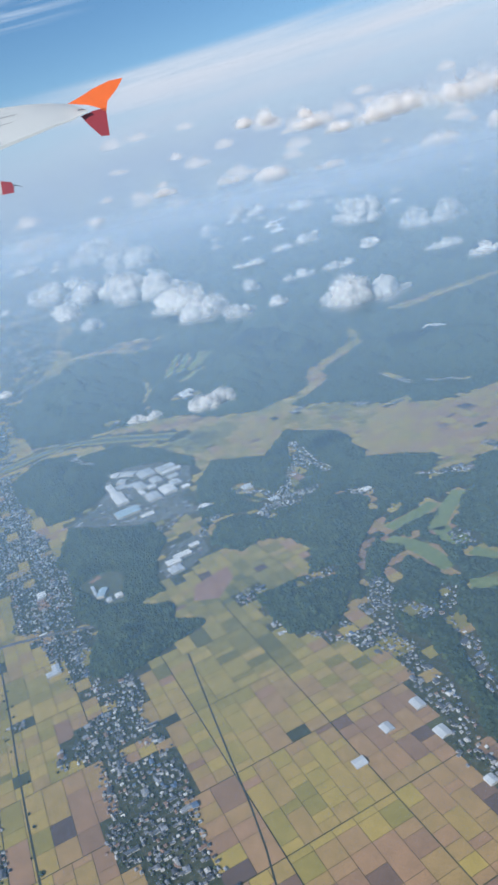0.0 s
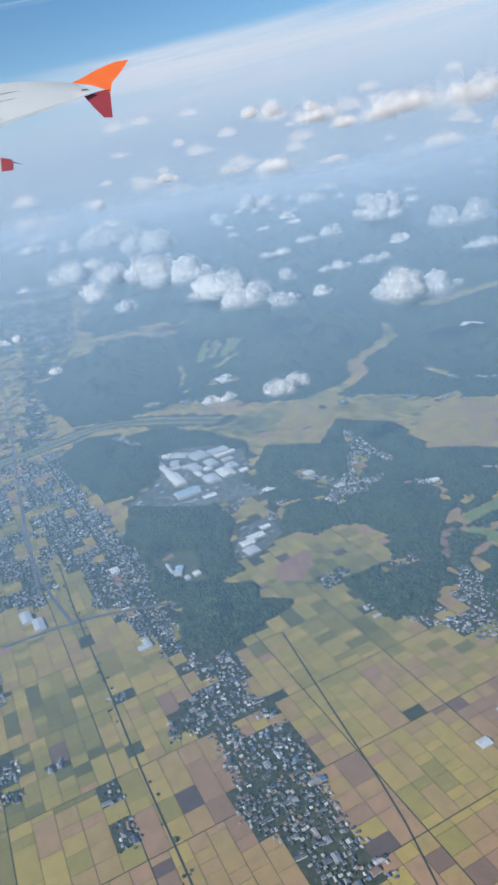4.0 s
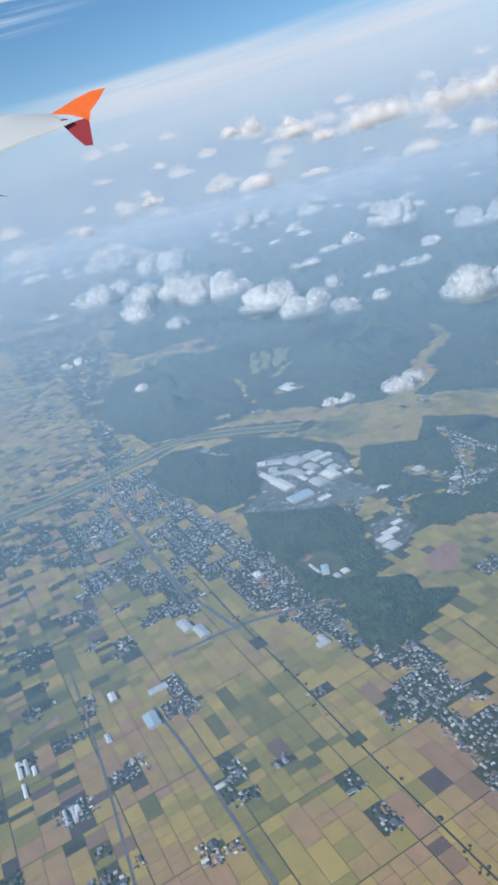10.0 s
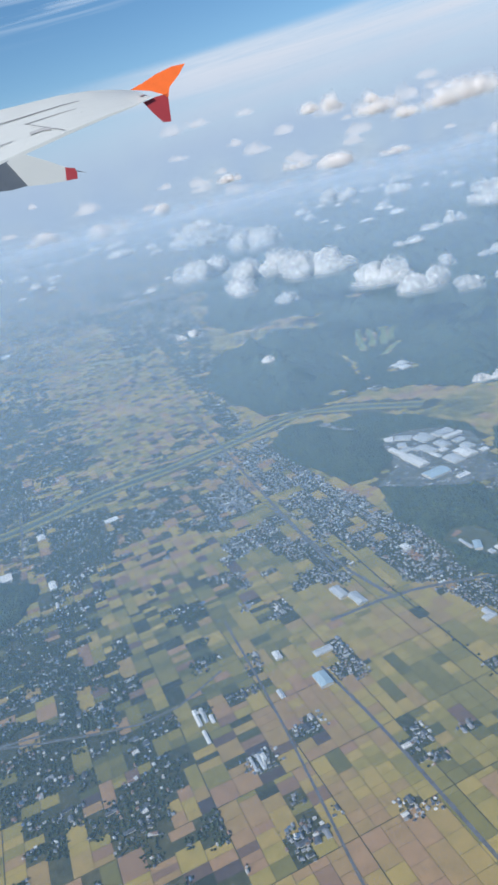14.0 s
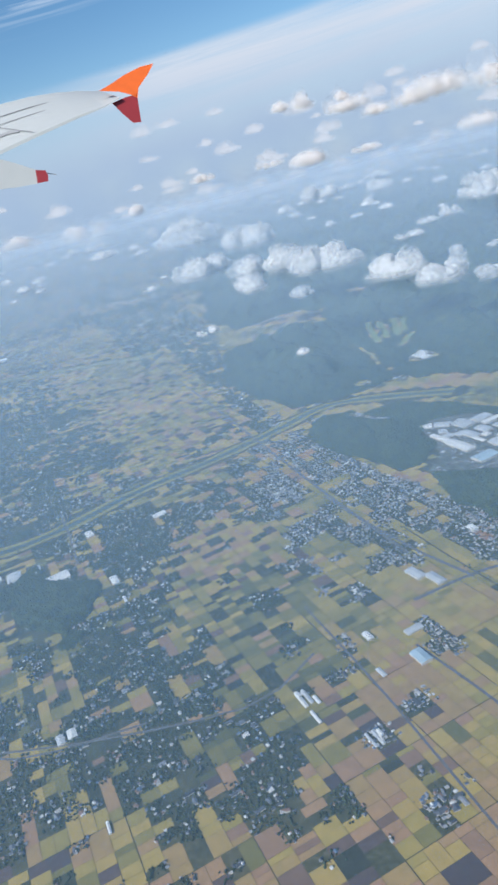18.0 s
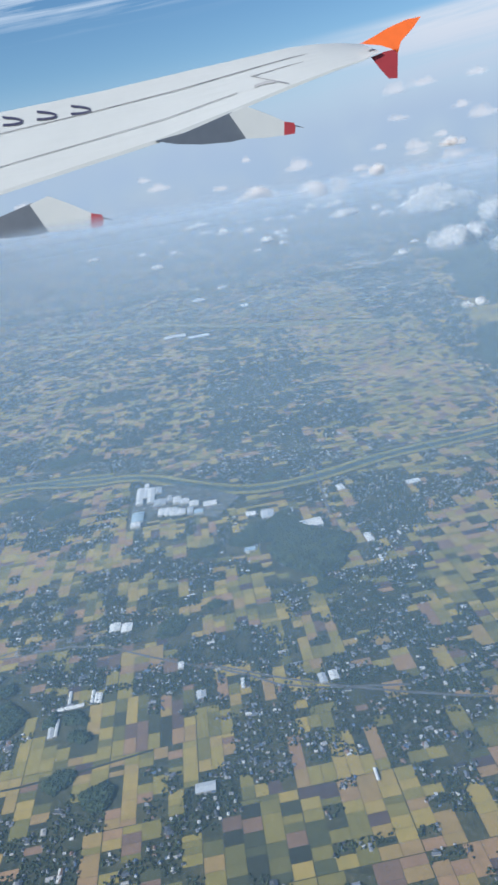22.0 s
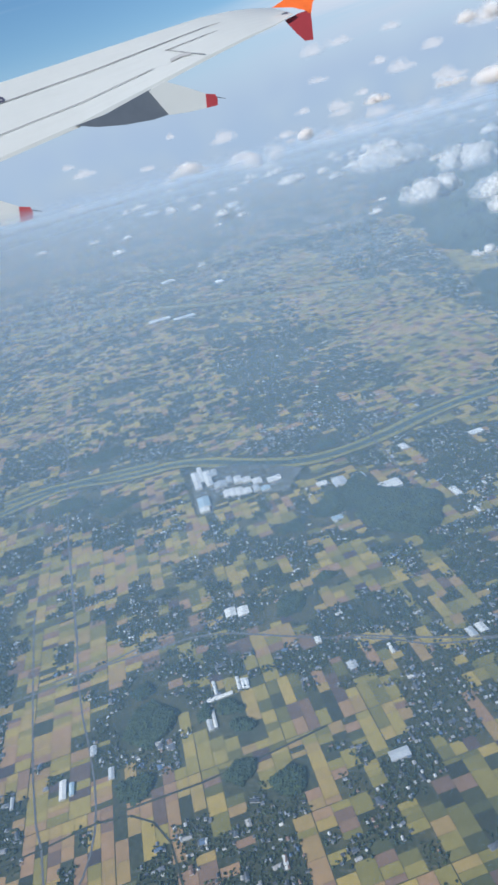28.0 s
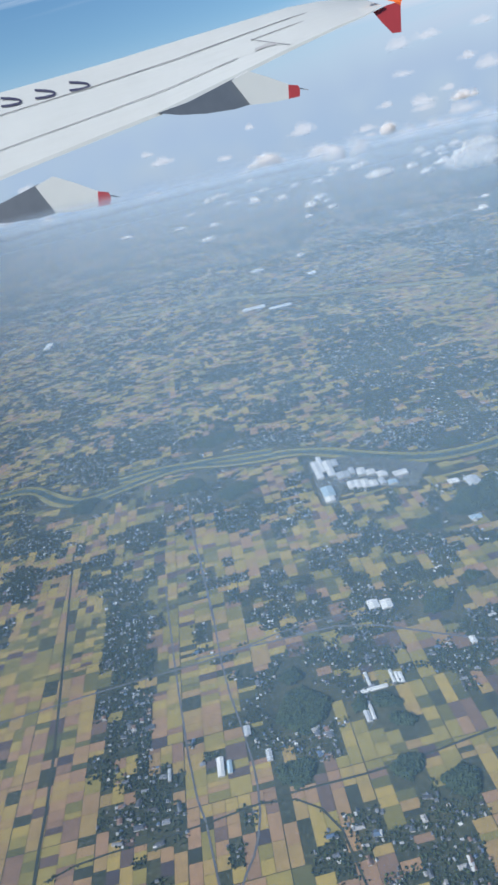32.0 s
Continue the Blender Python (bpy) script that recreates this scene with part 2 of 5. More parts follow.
def cumulus_material(name, colour, cover, scale, soft, body=1.0):
    """Billows, dense at heart, wispy at the rim and the base."""
    m, n, l, out, r = vapour(name, colour, cover, scale, soft)
    tex = r.inputs[0].links[0].from_node
    both = out.inputs[2].links[0].from_node
    place = n.new("ShaderNodeTexCoord").outputs["Generated"]
    off, span = n.new("ShaderNodeVectorMath"), n.new("ShaderNodeVectorMath")
    off.operation, span.operation = "SUBTRACT", "LENGTH"
    off.inputs[1].default_value = (0.5, 0.5, 0.35)
    l.new(place, off.inputs[0]), l.new(off.outputs[0], span.inputs[0])
    rim = n.new("ShaderNodeMapRange")
    rim.inputs[1].default_value, rim.inputs[2].default_value, rim.inputs[3].default_value, rim.inputs[4].default_value = 0.15, 0.68, 0.42, -0.34
    l.new(span.outputs["Value"], rim.inputs[0])
    l.new(maths(n, l, "ADD", tex.outputs[0], rim.outputs[0]), r.inputs[0])
    z = n.new("ShaderNodeSeparateXYZ")
    l.new(place, z.inputs[0])
    base = n.new("ShaderNodeMapRange")
    base.interpolation_type = "SMOOTHSTEP"
    base.inputs[1].default_value, base.inputs[2].default_value, base.inputs[3].default_value = 0.0, 0.4, 0.12
    l.new(z.outputs[2], base.inputs[0])
    l.new(maths(n, l, "MULTIPLY", maths(n, l, "MULTIPLY", base.outputs[0], r.outputs[0]), body), out.inputs[0])
    # light scatters inside a cloud: the shading of its billows is soft
    geo, ease, add = n.new("ShaderNodeNewGeometry"), n.new("ShaderNodeVectorMath"), n.new("ShaderNodeVectorMath")
    ease.operation, add.operation = "SCALE", "ADD"
    ease.inputs["Scale"].default_value = 0.27
    add.inputs[1].default_value = tuple(0.6 * v for v in SUN_FROM)
    l.new(geo.outputs["Normal"], ease.inputs[0]), l.new(ease.outputs[0], add.inputs[0])
    l.new(add.outputs[0], both.inputs[1].links[0].from_node.inputs["Normal"])
    both.inputs[0].default_value = 0.55
    return m


CUMULUS = cumulus_material("cumulus", (0.80, 0.80, 0.80), 0.5, 0.35, 0.30, 0.9)
BANK_CLOUD = cumulus_material("distant_cloud", (0.92, 0.90, 0.90), 0.75, 0.012, 0.5, 0.3)
FAR_PUFF = cumulus_material("far_small_cloud_glow", (0.60, 0.625, 0.67), 0.66, 0.02, 0.5, 0.5)
far_glow = FAR_PUFF.node_tree.nodes.new("ShaderNodeEmission")  # sunlit white painted as glow, so no shadow falls on it; part of the plain backdrop of the sky
far_glow.inputs[0].default_value = (0.53, 0.56, 0.62, 1)
FAR_PUFF.node_tree.links.new(far_glow.outputs[0], FAR_PUFF.node_tree.nodes["Material Output"].inputs[0].links[0].from_node.inputs[2])


def sky_sheet_material(name, colour, stretch, cover, soft, top):
    """Thin high cloud: streaks that fade towards the edges of their sheet."""
    m, n, l, out, r = vapour(name, colour, cover, 1.0, soft)
    tex = r.inputs[0].links[0].from_node
    co = n.new("ShaderNodeTexCoord")
    place = n.new("ShaderNodeMapping")
    place.inputs["Scale"].default_value = stretch
    place.inputs["Rotation"].default_value = (0, 0, radians(-14))
    l.new(co.outputs["UV"], place.inputs[0])
    l.new(place.outputs[0], tex.inputs["Vector"])
    tex.inputs["Distortion"].default_value = 0.6
    xy = n.new("ShaderNodeSeparateXYZ")
    l.new(co.outputs["UV"], xy.inputs[0])
    fade = None
    for socket, a, b, c, d in ((xy.outputs[0], 0.0, 0.3, 0.75, 1.0), (xy.outputs[1], 0.0, 0.3, top, 1.0)):
        up, down = n.new("ShaderNodeMapRange"), n.new("ShaderNodeMapRange")
        up.interpolation_type = down.interpolation_type = "SMOOTHSTEP"
        up.inputs[1].default_value, up.inputs[2].default_value = a, b
        down.inputs[1].default_value, down.inputs[2].default_value, down.inputs[3].default_value, down.inputs[4].default_value = c, d, 1, 0
        l.new(socket, up.inputs[0]), l.new(socket, down.inputs[0])
        both = maths(n, l, "MULTIPLY", up.outputs[0], down.outputs[0])
        fade = both if fade is None else maths(n, l, "MULTIPLY", fade, both)
    l.new(maths(n, l, "MULTIPLY", fade, r.outputs[0]), out.inputs[0])
    e = n.new("ShaderNodeEmission")  # the cloud's brightness is painted as glow and takes no shadow; part of the plain backdrop of the sky
    e.inputs[0].default_value = (*colour, 1)
    l.new(e.outputs[0], out.inputs[2])
    return m


CIRRUS = sky_sheet_material("cirrus_streak_glow", (0.62, 0.68, 0.75), (2.6, 19.0, 1), 0.585, 0.11, 0.75)
DECK = sky_sheet_material("high_cloud_deck_glow", (0.565, 0.59, 0.64), (1.6, 4.5, 1), 0.43, 0.22, 0.90)


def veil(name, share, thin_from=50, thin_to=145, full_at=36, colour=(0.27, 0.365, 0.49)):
    """Thin haze put into a see-through sheet: clear at the ground, full a little above it, thinning with height."""
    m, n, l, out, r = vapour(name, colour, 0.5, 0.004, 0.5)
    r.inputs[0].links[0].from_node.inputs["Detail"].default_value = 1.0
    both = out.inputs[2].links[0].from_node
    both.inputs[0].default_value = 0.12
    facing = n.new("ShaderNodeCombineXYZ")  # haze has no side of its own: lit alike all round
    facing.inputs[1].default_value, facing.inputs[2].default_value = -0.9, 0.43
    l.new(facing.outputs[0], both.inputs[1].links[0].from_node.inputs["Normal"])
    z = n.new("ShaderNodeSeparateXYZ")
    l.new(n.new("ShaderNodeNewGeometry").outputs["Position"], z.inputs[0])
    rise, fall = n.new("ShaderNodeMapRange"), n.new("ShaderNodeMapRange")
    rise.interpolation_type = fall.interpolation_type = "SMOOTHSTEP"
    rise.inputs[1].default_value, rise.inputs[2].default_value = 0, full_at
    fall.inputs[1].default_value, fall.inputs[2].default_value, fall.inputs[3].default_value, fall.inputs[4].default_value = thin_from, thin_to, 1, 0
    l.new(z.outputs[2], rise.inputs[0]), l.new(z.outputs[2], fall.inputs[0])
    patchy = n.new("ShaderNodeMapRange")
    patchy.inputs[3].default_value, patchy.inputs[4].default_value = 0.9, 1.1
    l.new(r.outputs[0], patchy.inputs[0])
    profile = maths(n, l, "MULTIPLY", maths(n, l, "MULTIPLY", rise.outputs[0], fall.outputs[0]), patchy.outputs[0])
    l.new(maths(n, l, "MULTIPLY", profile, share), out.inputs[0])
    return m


# ---------------------------------------------------------------- mesh helpers
def mesh_object(name, verts, faces, mat, parent=None, label="", smooth=False, mats=None, face_mats=None):
    me = bpy.data.meshes.new(name)
    me.from_pydata([tuple(v) for v in verts], [], faces)
    for mm in (mats or [mat]):
        me.materials.append(mm)
    if face_mats is not None:
        me.polygons.foreach_set("material_index", face_mats)
    if smooth:
        me.polygons.foreach_set("use_smooth", [True] * len(me.polygons))
    me.update()
    ob = new(name, me)
    if parent is not None:
        ob.parent = parent
    if label:
        ob["label"] = label
    return ob


def empty(name, m=None):
    ob = new(name)
    if m is not None:
        ob.matrix_world = m
    return ob


RNG = np.random.default_rng(7)


@functools.lru_cache(None)
def noise_table(seed):
    return np.random.default_rng(seed).random((256, 256))


def vnoise(x, y, size, seed=0):
    """Smooth noise from 0 to 1 with hills of that size."""
    table = noise_table(seed)
    u, v = np.asarray(x, float) / size, np.asarray(y, float) / size
    i, j = np.floor(u).astype(int), np.floor(v).astype(int)
    a, b = u - i, v - j
    a, b = a * a * (3 - 2 * a), b * b * (3 - 2 * b)
    i0, j0, i1, j1 = i % 256, j % 256, (i + 1) % 256, (j + 1) % 256
    return (table[i0, j0] * (1 - a) + table[i1, j0] * a) * (1 - b) + (table[i0, j1] * (1 - a) + table[i1, j1] * a) * b


def inside(poly, x, y):
    p = np.array(poly, float)
    x, y = np.asarray(x, float), np.asarray(y, float)
    res = np.zeros(x.shape, bool)
    for (x0, y0), (x1, y1) in zip(p, np.roll(p, -1, 0)):
        if y0 != y1:
            res ^= ((y0 > y) != (y1 > y)) & (x < (x1 - x0) * (y - y0) / (y1 - y0) + x0)
    return res


def away(line, x, y, closed=False):
    """Distance from a polyline."""
    p = np.array(line, float)
    ends = list(zip(p[:-1], p[1:])) + ([(p[-1], p[0])] if closed else [])
    best = np.full(np.shape(x), 1e9)
    for a, b in ends:
        d = b - a
        s = np.clip(((x - a[0]) * d[0] + (y - a[1]) * d[1]) / max(d @ d, 1e-9), 0, 1)
        best = np.minimum(best, np.hypot(x - a[0] - s * d[0], y - a[1] - s * d[1]))
    return best


def smooth_line(line, rounds=3):
    p = np.array(line, float)
    for _ in range(rounds):
        q = np.empty((2 * len(p) - 2, 2))
        q[0::2], q[1::2] = 0.75 * p[:-1] + 0.25 * p[1:], 0.25 * p[:-1] + 0.75 * p[1:]
        p = np.vstack([p[:1], q, p[-1:]])
    return p


# ---------------------------------------------------------------- plan of the land, in metres of the model
BACK_HILLS = [[-114, 462], [-103, 537], [-70, 558], [-30, 544], [9, 587], [63, 543], [108, 486], [134, 426], [190, 350], [160, 285], [104, 276], [87, 284], [77, 299], [56, 316], [36, 326], [12, 334], [-5, 351], [-28, 365], [-49, 360], [-65, 359], [-82, 361], [-99, 399]]
WOOD_WORKS = [[-86, 307], [-83, 331], [-65, 342], [-58, 322], [-38, 326], [-23, 320], [-4, 288], [-5, 274], [-24, 291], [-36, 294], [-42, 284], [-44, 265], [-55, 255], [-64, 254], [-71, 268], [-79, 287]]
WOOD_SCHOOL = [[-54, 241], [-42, 238], [-28, 235], [-22, 225], [-20, 213], [-23, 198], [-21, 181], [-28, 178], [-32, 168], [-39, 169], [-42, 174], [-46, 180], [-48, 195], [-52, 209], [-56, 225]]
WOOD_HEART = [[-39, 168], [-29, 178], [-21, 174], [-20, 162], [-13, 160], [-16, 154], [-25, 150], [-34, 146], [-39, 149], [-40, 158]]
WOOD_EAST = [[22, 263], [35, 288], [54, 270], [61, 251], [65, 234], [76, 221], [32, 133], [34, 143], [27, 148], [29, 158], [21, 143], [13, 142], [6, 149], [6, 154], [5, 163], [20, 169], [23, 181], [21, 190], [15, 195], [3, 193], [-5, 203], [-6, 227], [-6, 254], [2, 275]]
WOOD_FAR_EAST = [[43, 198], [56, 204], [97, 216], [39, 99], [37, 108], [37, 119], [39, 137], [40, 162]]
VALLEY = [[-94, 350], [-64, 355], [-25, 359], [1, 334], [36, 326], [67, 301], [93, 254], [79, 226], [57, 236], [55, 273], [36, 292], [18, 280], [2, 275], [-5, 268], [-7, 285], [-21, 310], [-44, 335], [-69, 334]]
GLEN = [[29, 319], [49, 330], [65, 345], [69, 375], [99, 401], [116, 453], [132, 481]]
NORTH_GLEN = [[-91, 550], [-52, 556], [-24, 572], [0, 622]]
SIDE_GLEN = [[-24, 377], [-26, 404], [-22, 429], [-26, 456]]
TOWN = [[-137, 549], [-117, 524], [-96, 367], [-82, 292], [-72, 260], [-56, 220], [-47, 190], [-40, 166], [-39, 150], [-28, 139], [-27, 126], [-23, 112], [-24, 101], [-28, 93], [-32, 99], [-34, 108], [-37, 118], [-46, 122], [-46, 131], [-37, 137], [-44, 150], [-52, 165], [-63, 180], [-71, 206], [-85, 229], [-101, 291], [-116, 407]]
SOUTH_TOWN = [[-39, 160], [-28, 144], [-26, 129], [-21, 122], [-18, 108], [-16, 99], [-13, 89], [-10, 79], [-24, 82], [-27, 93], [-31, 101], [-32, 107], [-27, 112], [-34, 119], [-42, 122], [-45, 132], [-35, 138]]
WEST_TOWN = [[-127, 313], [-106, 285], [-97, 250], [-82, 227], [-72, 201], [-79, 184], [-87, 197], [-98, 223], [-111, 213], [-117, 246], [-125, 278]]
EAST_HAMLET = [[6, 154], [6, 146], [17, 137], [27, 126], [34, 137], [36, 158], [31, 157], [28, 140], [18, 140], [10, 146]]
GLEN_HAMLET = [[13, 291], [35, 280], [40, 257], [28, 213], [14, 220], [9, 233], [10, 257]]
WOOD_PLAIN = [[-220, 247], [-204, 248], [-190, 234], [-181, 233], [-182, 214], [-189, 203], [-198, 208], [-209, 217], [-211, 231], [-225, 228]]
RIVER = [[-379, 297], [-354, 307], [-317, 299], [-290, 306], [-257, 289], [-229, 277], [-199, 286], [-172, 305], [-137, 317]]
RIVER_EAST = [[-139, 316], [-98, 335], [-71, 354], [-46, 345], [-12, 322]]
RIVER_WEST = [[-447, 298], [-429, 303], [-407, 283], [-390, 277], [-371, 291], [-349, 306], [-303, 308]]
FAR_RIVER = [[-563, 752], [-502, 733], [-413, 735], [-310, 660], [-237, 637], [-157, 595]]
RAIL = [[-77, 211], [-68, 175], [-60, 148], [-52, 118], [-43, 88], [-33, 54]]
RAIL2 = [[-95, 249], [-80, 198], [-69, 173]]
ROAD_EAST = [[-16, 148], [-11, 116], [-7, 93], [-6, 77], [-5, 56]]
ROAD_CROSS = [[-88, 170], [-68, 175], [-51, 174], [-38, 172]]
ROAD_PLAIN = [[-94, 152], [-85, 127], [-77, 100], [-69, 73], [-64, 56]]
ROAD_PLAIN_N = [[-164, 585], [-127, 417], [-99, 274], [-81, 194]]
ROAD_SHED = [[-117, 182], [-108, 145], [-102, 115], [-98, 94], [-90, 56]]
ROAD_VILLAGE = [[-217, 161], [-189, 153], [-157, 148], [-134, 147], [-119, 160]]
ROAD_V2 = [[-306, 161], [-281, 167], [-259, 173], [-230, 163], [-209, 158], [-194, 151], [-164, 152]]
ROAD_W1 = [[-376, 232], [-348, 157], [-333, 116], [-326, 92], [-313, 56]]
ROAD_W2 = [[-327, 201], [-310, 154], [-295, 115], [-288, 103], [-270, 56]]
ROAD_W3 = [[-304, 179], [-295, 152], [-283, 126], [-278, 111], [-277, 100], [-279, 92], [-282, 56]]
ROAD_W4 = [[-360, 139], [-329, 151], [-298, 161], [-277, 173], [-257, 178]]
DITCH = [[-323, 92], [-316, 97], [-294, 104], [-273, 113], [-261, 108], [-254, 92]]
DITCH2 = [[-273, 113], [-248, 120], [-225, 130]]
ROAD_BR = [[-389, 425], [-352, 317], [-334, 260], [-304, 179]]
ROAD_BR2 = [[-204, 303], [-197, 277], [-191, 250]]
HAMLETS_A = [(-199, 194, 10), (-179, 158, 8), (-157, 144, 12), (-134, 145, 7), (-154, 167, 7), (-139, 119, 9), (-124, 113, 4), (-159, 120, 6), (-198, 130, 11), (-179, 142, 6), (-166, 252, 15), (-142, 269, 13), (-112, 262, 10), (-126, 188, 7), (-111, 161, 5), (-87, 158, 6), (-168, 205, 7)]
HAMLETS_B = [(-324, 269, 21), (-287, 230, 11), (-161, 254, 13), (-268, 212, 8), (-198, 191, 7), (-251, 175, 10), (-223, 161, 14), (-256, 160, 10), (-274, 134, 12), (-279, 151, 9), (-195, 145, 6), (-181, 132, 6), (-209, 115, 9), (-200, 122, 6), (-213, 100, 12), (-168, 130, 6), (-188, 153, 5), (-168, 165, 6), (-272, 182, 9), (-312, 365, 19), (-328, 332, 16), (-387, 343, 21)]
HAMLETS_C = [(-270, 132, 11), (-303, 117, 7), (-316, 145, 8), (-349, 239, 15), (-304, 248, 17), (-389, 210, 15), (-258, 99, 10), (-236, 113, 9), (-236, 95, 8), (-334, 183, 11), (-224, 169, 11), (-238, 217, 13), (-376, 354, 22), (-407, 327, 24), (-305, 322, 16), (-232, 291, 12), (-448, 475, 24), (-356, 455, 25), (-270, 434, 24), (-243, 369, 19), (-401, 245, 15)]
HAMLETS_D = [(-114, 261, 12), (-103, 230, 11), (-124, 248, 8), (-98, 180, 7), (-85, 193, 9), (-87, 152, 5), (-80, 123, 4), (-80, 117, 5), (-83, 103, 6), (-56, 112, 3), (-56, 101, 4), (-111, 127, 5), (-102, 131, 6), (-117, 148, 5), (-98, 111, 4), (-108, 110, 8), (-72, 122, 3), (-58, 137, 4)]
COPSES = [(-234, 179, 8), (-233, 117, 6), (-271, 118, 7), (-223, 190, 5), (-221, 233, 9), (-204, 226, 10), (-210, 249, 9), (-271, 140, 10), (-188, 199, 6), (-246, 134, 4)]
COPSES_B = [(-243, 118, 6), (-249, 140, 5), (-337, 333, 15), (-340, 282, 15), (-313, 270, 12), (-234, 224, 8), (-256, 139, 4), (-275, 151, 6), (-388, 272, 13), (-220, 293, 9)]
CUMULUS_A = [(-3, 560, 40, 42), (3, 448, 40, 31), (-42, 471, 40, 17), (-14, 914, 40, 54), (-46, 627, 40, 40), (-97, 729, 40, 46), (-72, 548, 40, 22), (-81, 1253, 40, 60), (-245, 1458, 40, 42), (-189, 1488, 40, 24), (89, 468, 40, 14), (64, 467, 40, 15), (22, 399, 40, 23), (34, 377, 40, 16), (55, 383, 40, 13), (80, 617, 40, 18), (120, 685, 40, 17), (147, 698, 40, 20), (296, 1355, 40, 39), (218, 1540, 40, 56), (348, 4283, 8, 102)]
CUMULUS_B = [(237, 804, 40, 41), (6, 225, 40, 14), (96, 330, 40, 29), (255, 608, 40, 16), (118, 471, 40, 14), (-80, 323, 40, 7), (206, 4295, 152, 102), (-116, 428, 40, 10), (165, 548, 40, 12), (331, 1168, 40, 24), (573, 4256, 136, 102), (-16, 226, 40, 7), (179, 381, 40, 17), (236, 584, 40, 35), (228, 781, 39, 26), (-1652, 4038, 31, 205), (-1876, 3949, 113, 102), (-915, 4237, 63, 137), (-537, 4286, 5, 205), (-69, 1172, 40, 65), (-2035, 3903, 140, 171)]
CUMULUS_C = [(-246, 4303, 66, 102), (-862, 4252, 52, 85), (-400, 3005, 40, 119), (-238, 4302, 74, 102), (176, 1082, 40, 19), (-936, 4221, 52, 102), (185, 1098, 40, 20), (166, 554, 40, 16), (118, 475, 40, 12), (178, 443, 40, 16)]
CLOUD_BANK = [(815, 4213, 100, 205), (1100, 4143, 101, 119), (694, 4226, 409, 137), (1357, 4059, 266, 205), (1561, 3981, 284, 307), (1803, 3874, 261, 375), (2009, 3766, 297, 307), (1178, 4117, 268, 137), (1644, 3950, 75, 205), (1979, 3787, 99, 171), (1016, 4157, 381, 102), (224, 4286, 135, 154), (-132, 4293, 424, 85), (264, 4271, 119, 171), (-260, 4288, 443, 82), (33, 4268, 577, 239), (278, 4248, 553, 171), (779, 4215, 394, 154), (1028, 4164, 321, 205), (224, 4293, 139, 137), (702, 1666, 40, 44), (1404, 4044, 17, 102)]
WORKS_SITE = [[-42, 284], [-36, 294], [-19, 290], [-7, 276], [-8, 255], [-13, 246], [-6, 230], [-21, 230], [-33, 231], [-44, 238], [-55, 245], [-45, 257]]
DEPOT_SITE = [[-17, 207], [-8, 212], [-6, 198], [-12, 191], [-19, 187], [-22, 193]]
SCHOOL_SITE = [[-48, 198], [-42, 204], [-35, 202], [-32, 192], [-32, 181], [-38, 182], [-43, 190]]
RED_PLOT = [[-12, 179], [-2, 185], [-1, 178], [-6, 169], [-13, 171]]
PLANT_SITE = [[-284, 291], [-260, 291], [-231, 273], [-237, 254], [-266, 262], [-268, 247], [-274, 250]]

WORKS_HALLS_A = [(-36.0, 259.1, 13.4, 4.6, 104, 0.8, 'white'), (-39.7, 270.6, 10.6, 2.5, 105, 1.0, 'white'), (-17.3, 280.6, 5.5, 7.9, 122, 0.8, 'grey'), (-15.0, 275.5, 2.9, 8.6, 123, 0.9, 'white'), (-14.6, 269.2, 3.3, 4.4, 118, 0.6, 'grey'), (-16.9, 255.7, 8.5, 5.4, 109, 0.8, 'white'), (-22.7, 252.5, 7.5, 5.3, 109, 0.7, 'grey'), (-32.6, 243.9, 6.0, 9.0, 118, 0.8, 'blue'), (-25.1, 236.9, 2.6, 4.8, 119, 0.6, 'white'), (-39.6, 287.9, 6.0, 4.9, 158, 0.5, 'white'), (-32.9, 285.0, 7.1, 4.8, 150, 0.5, 'grey'), (-25.5, 279.9, 8.3, 6.6, 121, 0.6, 'grey')]
WORKS_HALLS_B = [(-21.4, 269.1, 6.9, 4.2, 113, 0.6, 'grey'), (-28.0, 267.1, 8.5, 4.1, 117, 0.6, 'grey'), (-23.2, 263.1, 3.1, 3.1, 116, 0.6, 'white'), (-35.8, 277.3, 3.7, 4.0, 166, 0.5, 'grey'), (-10.1, 254.6, 2.9, 3.0, 119, 0.5, 'white'), (-31.0, 270.4, 3.8, 4.2, 128, 0.5, 'grey'), (-27.2, 260.1, 5.4, 2.0, 120, 0.4, 'white'), (-13.8, 261.8, 5.4, 4.1, 119, 0.5, 'grey'), (-35.9, 271.8, 3.9, 4.2, 127, 0.5, 'grey')]
TOWN_HALLS_A = [(-17.4, 196.0, 3.2, 4.5, 117, 0.6, 'white'), (-14.4, 199.0, 2.9, 5.6, 118, 0.7, 'white'), (-10.4, 203.9, 2.1, 3.3, 123, 0.6, 'white'), (-39.2, 188.7, 4.7, 2.3, 79, 0.7, 'blue'), (-41.8, 191.3, 6.3, 0.9, 96, 0.4, 'grey'), (-34.1, 185.0, 2.3, 2.2, 97, 0.4, 'white'), (-36.9, 183.8, 2.2, 1.6, 98, 0.4, 'grey'), (-4.4, 231.3, 3.6, 3.6, 135, 0.4, 'white'), (-45.5, 223.4, 3.9, 2.4, 116, 0.4, 'grey'), (-58.5, 197.8, 3.3, 2.6, 112, 0.4, 'white'), (-16.8, 191.1, 4.3, 4.3, 130, 0.4, 'grey'), (-29.2, 215.9, 3.0, 2.4, 119, 0.4, 'grey')]
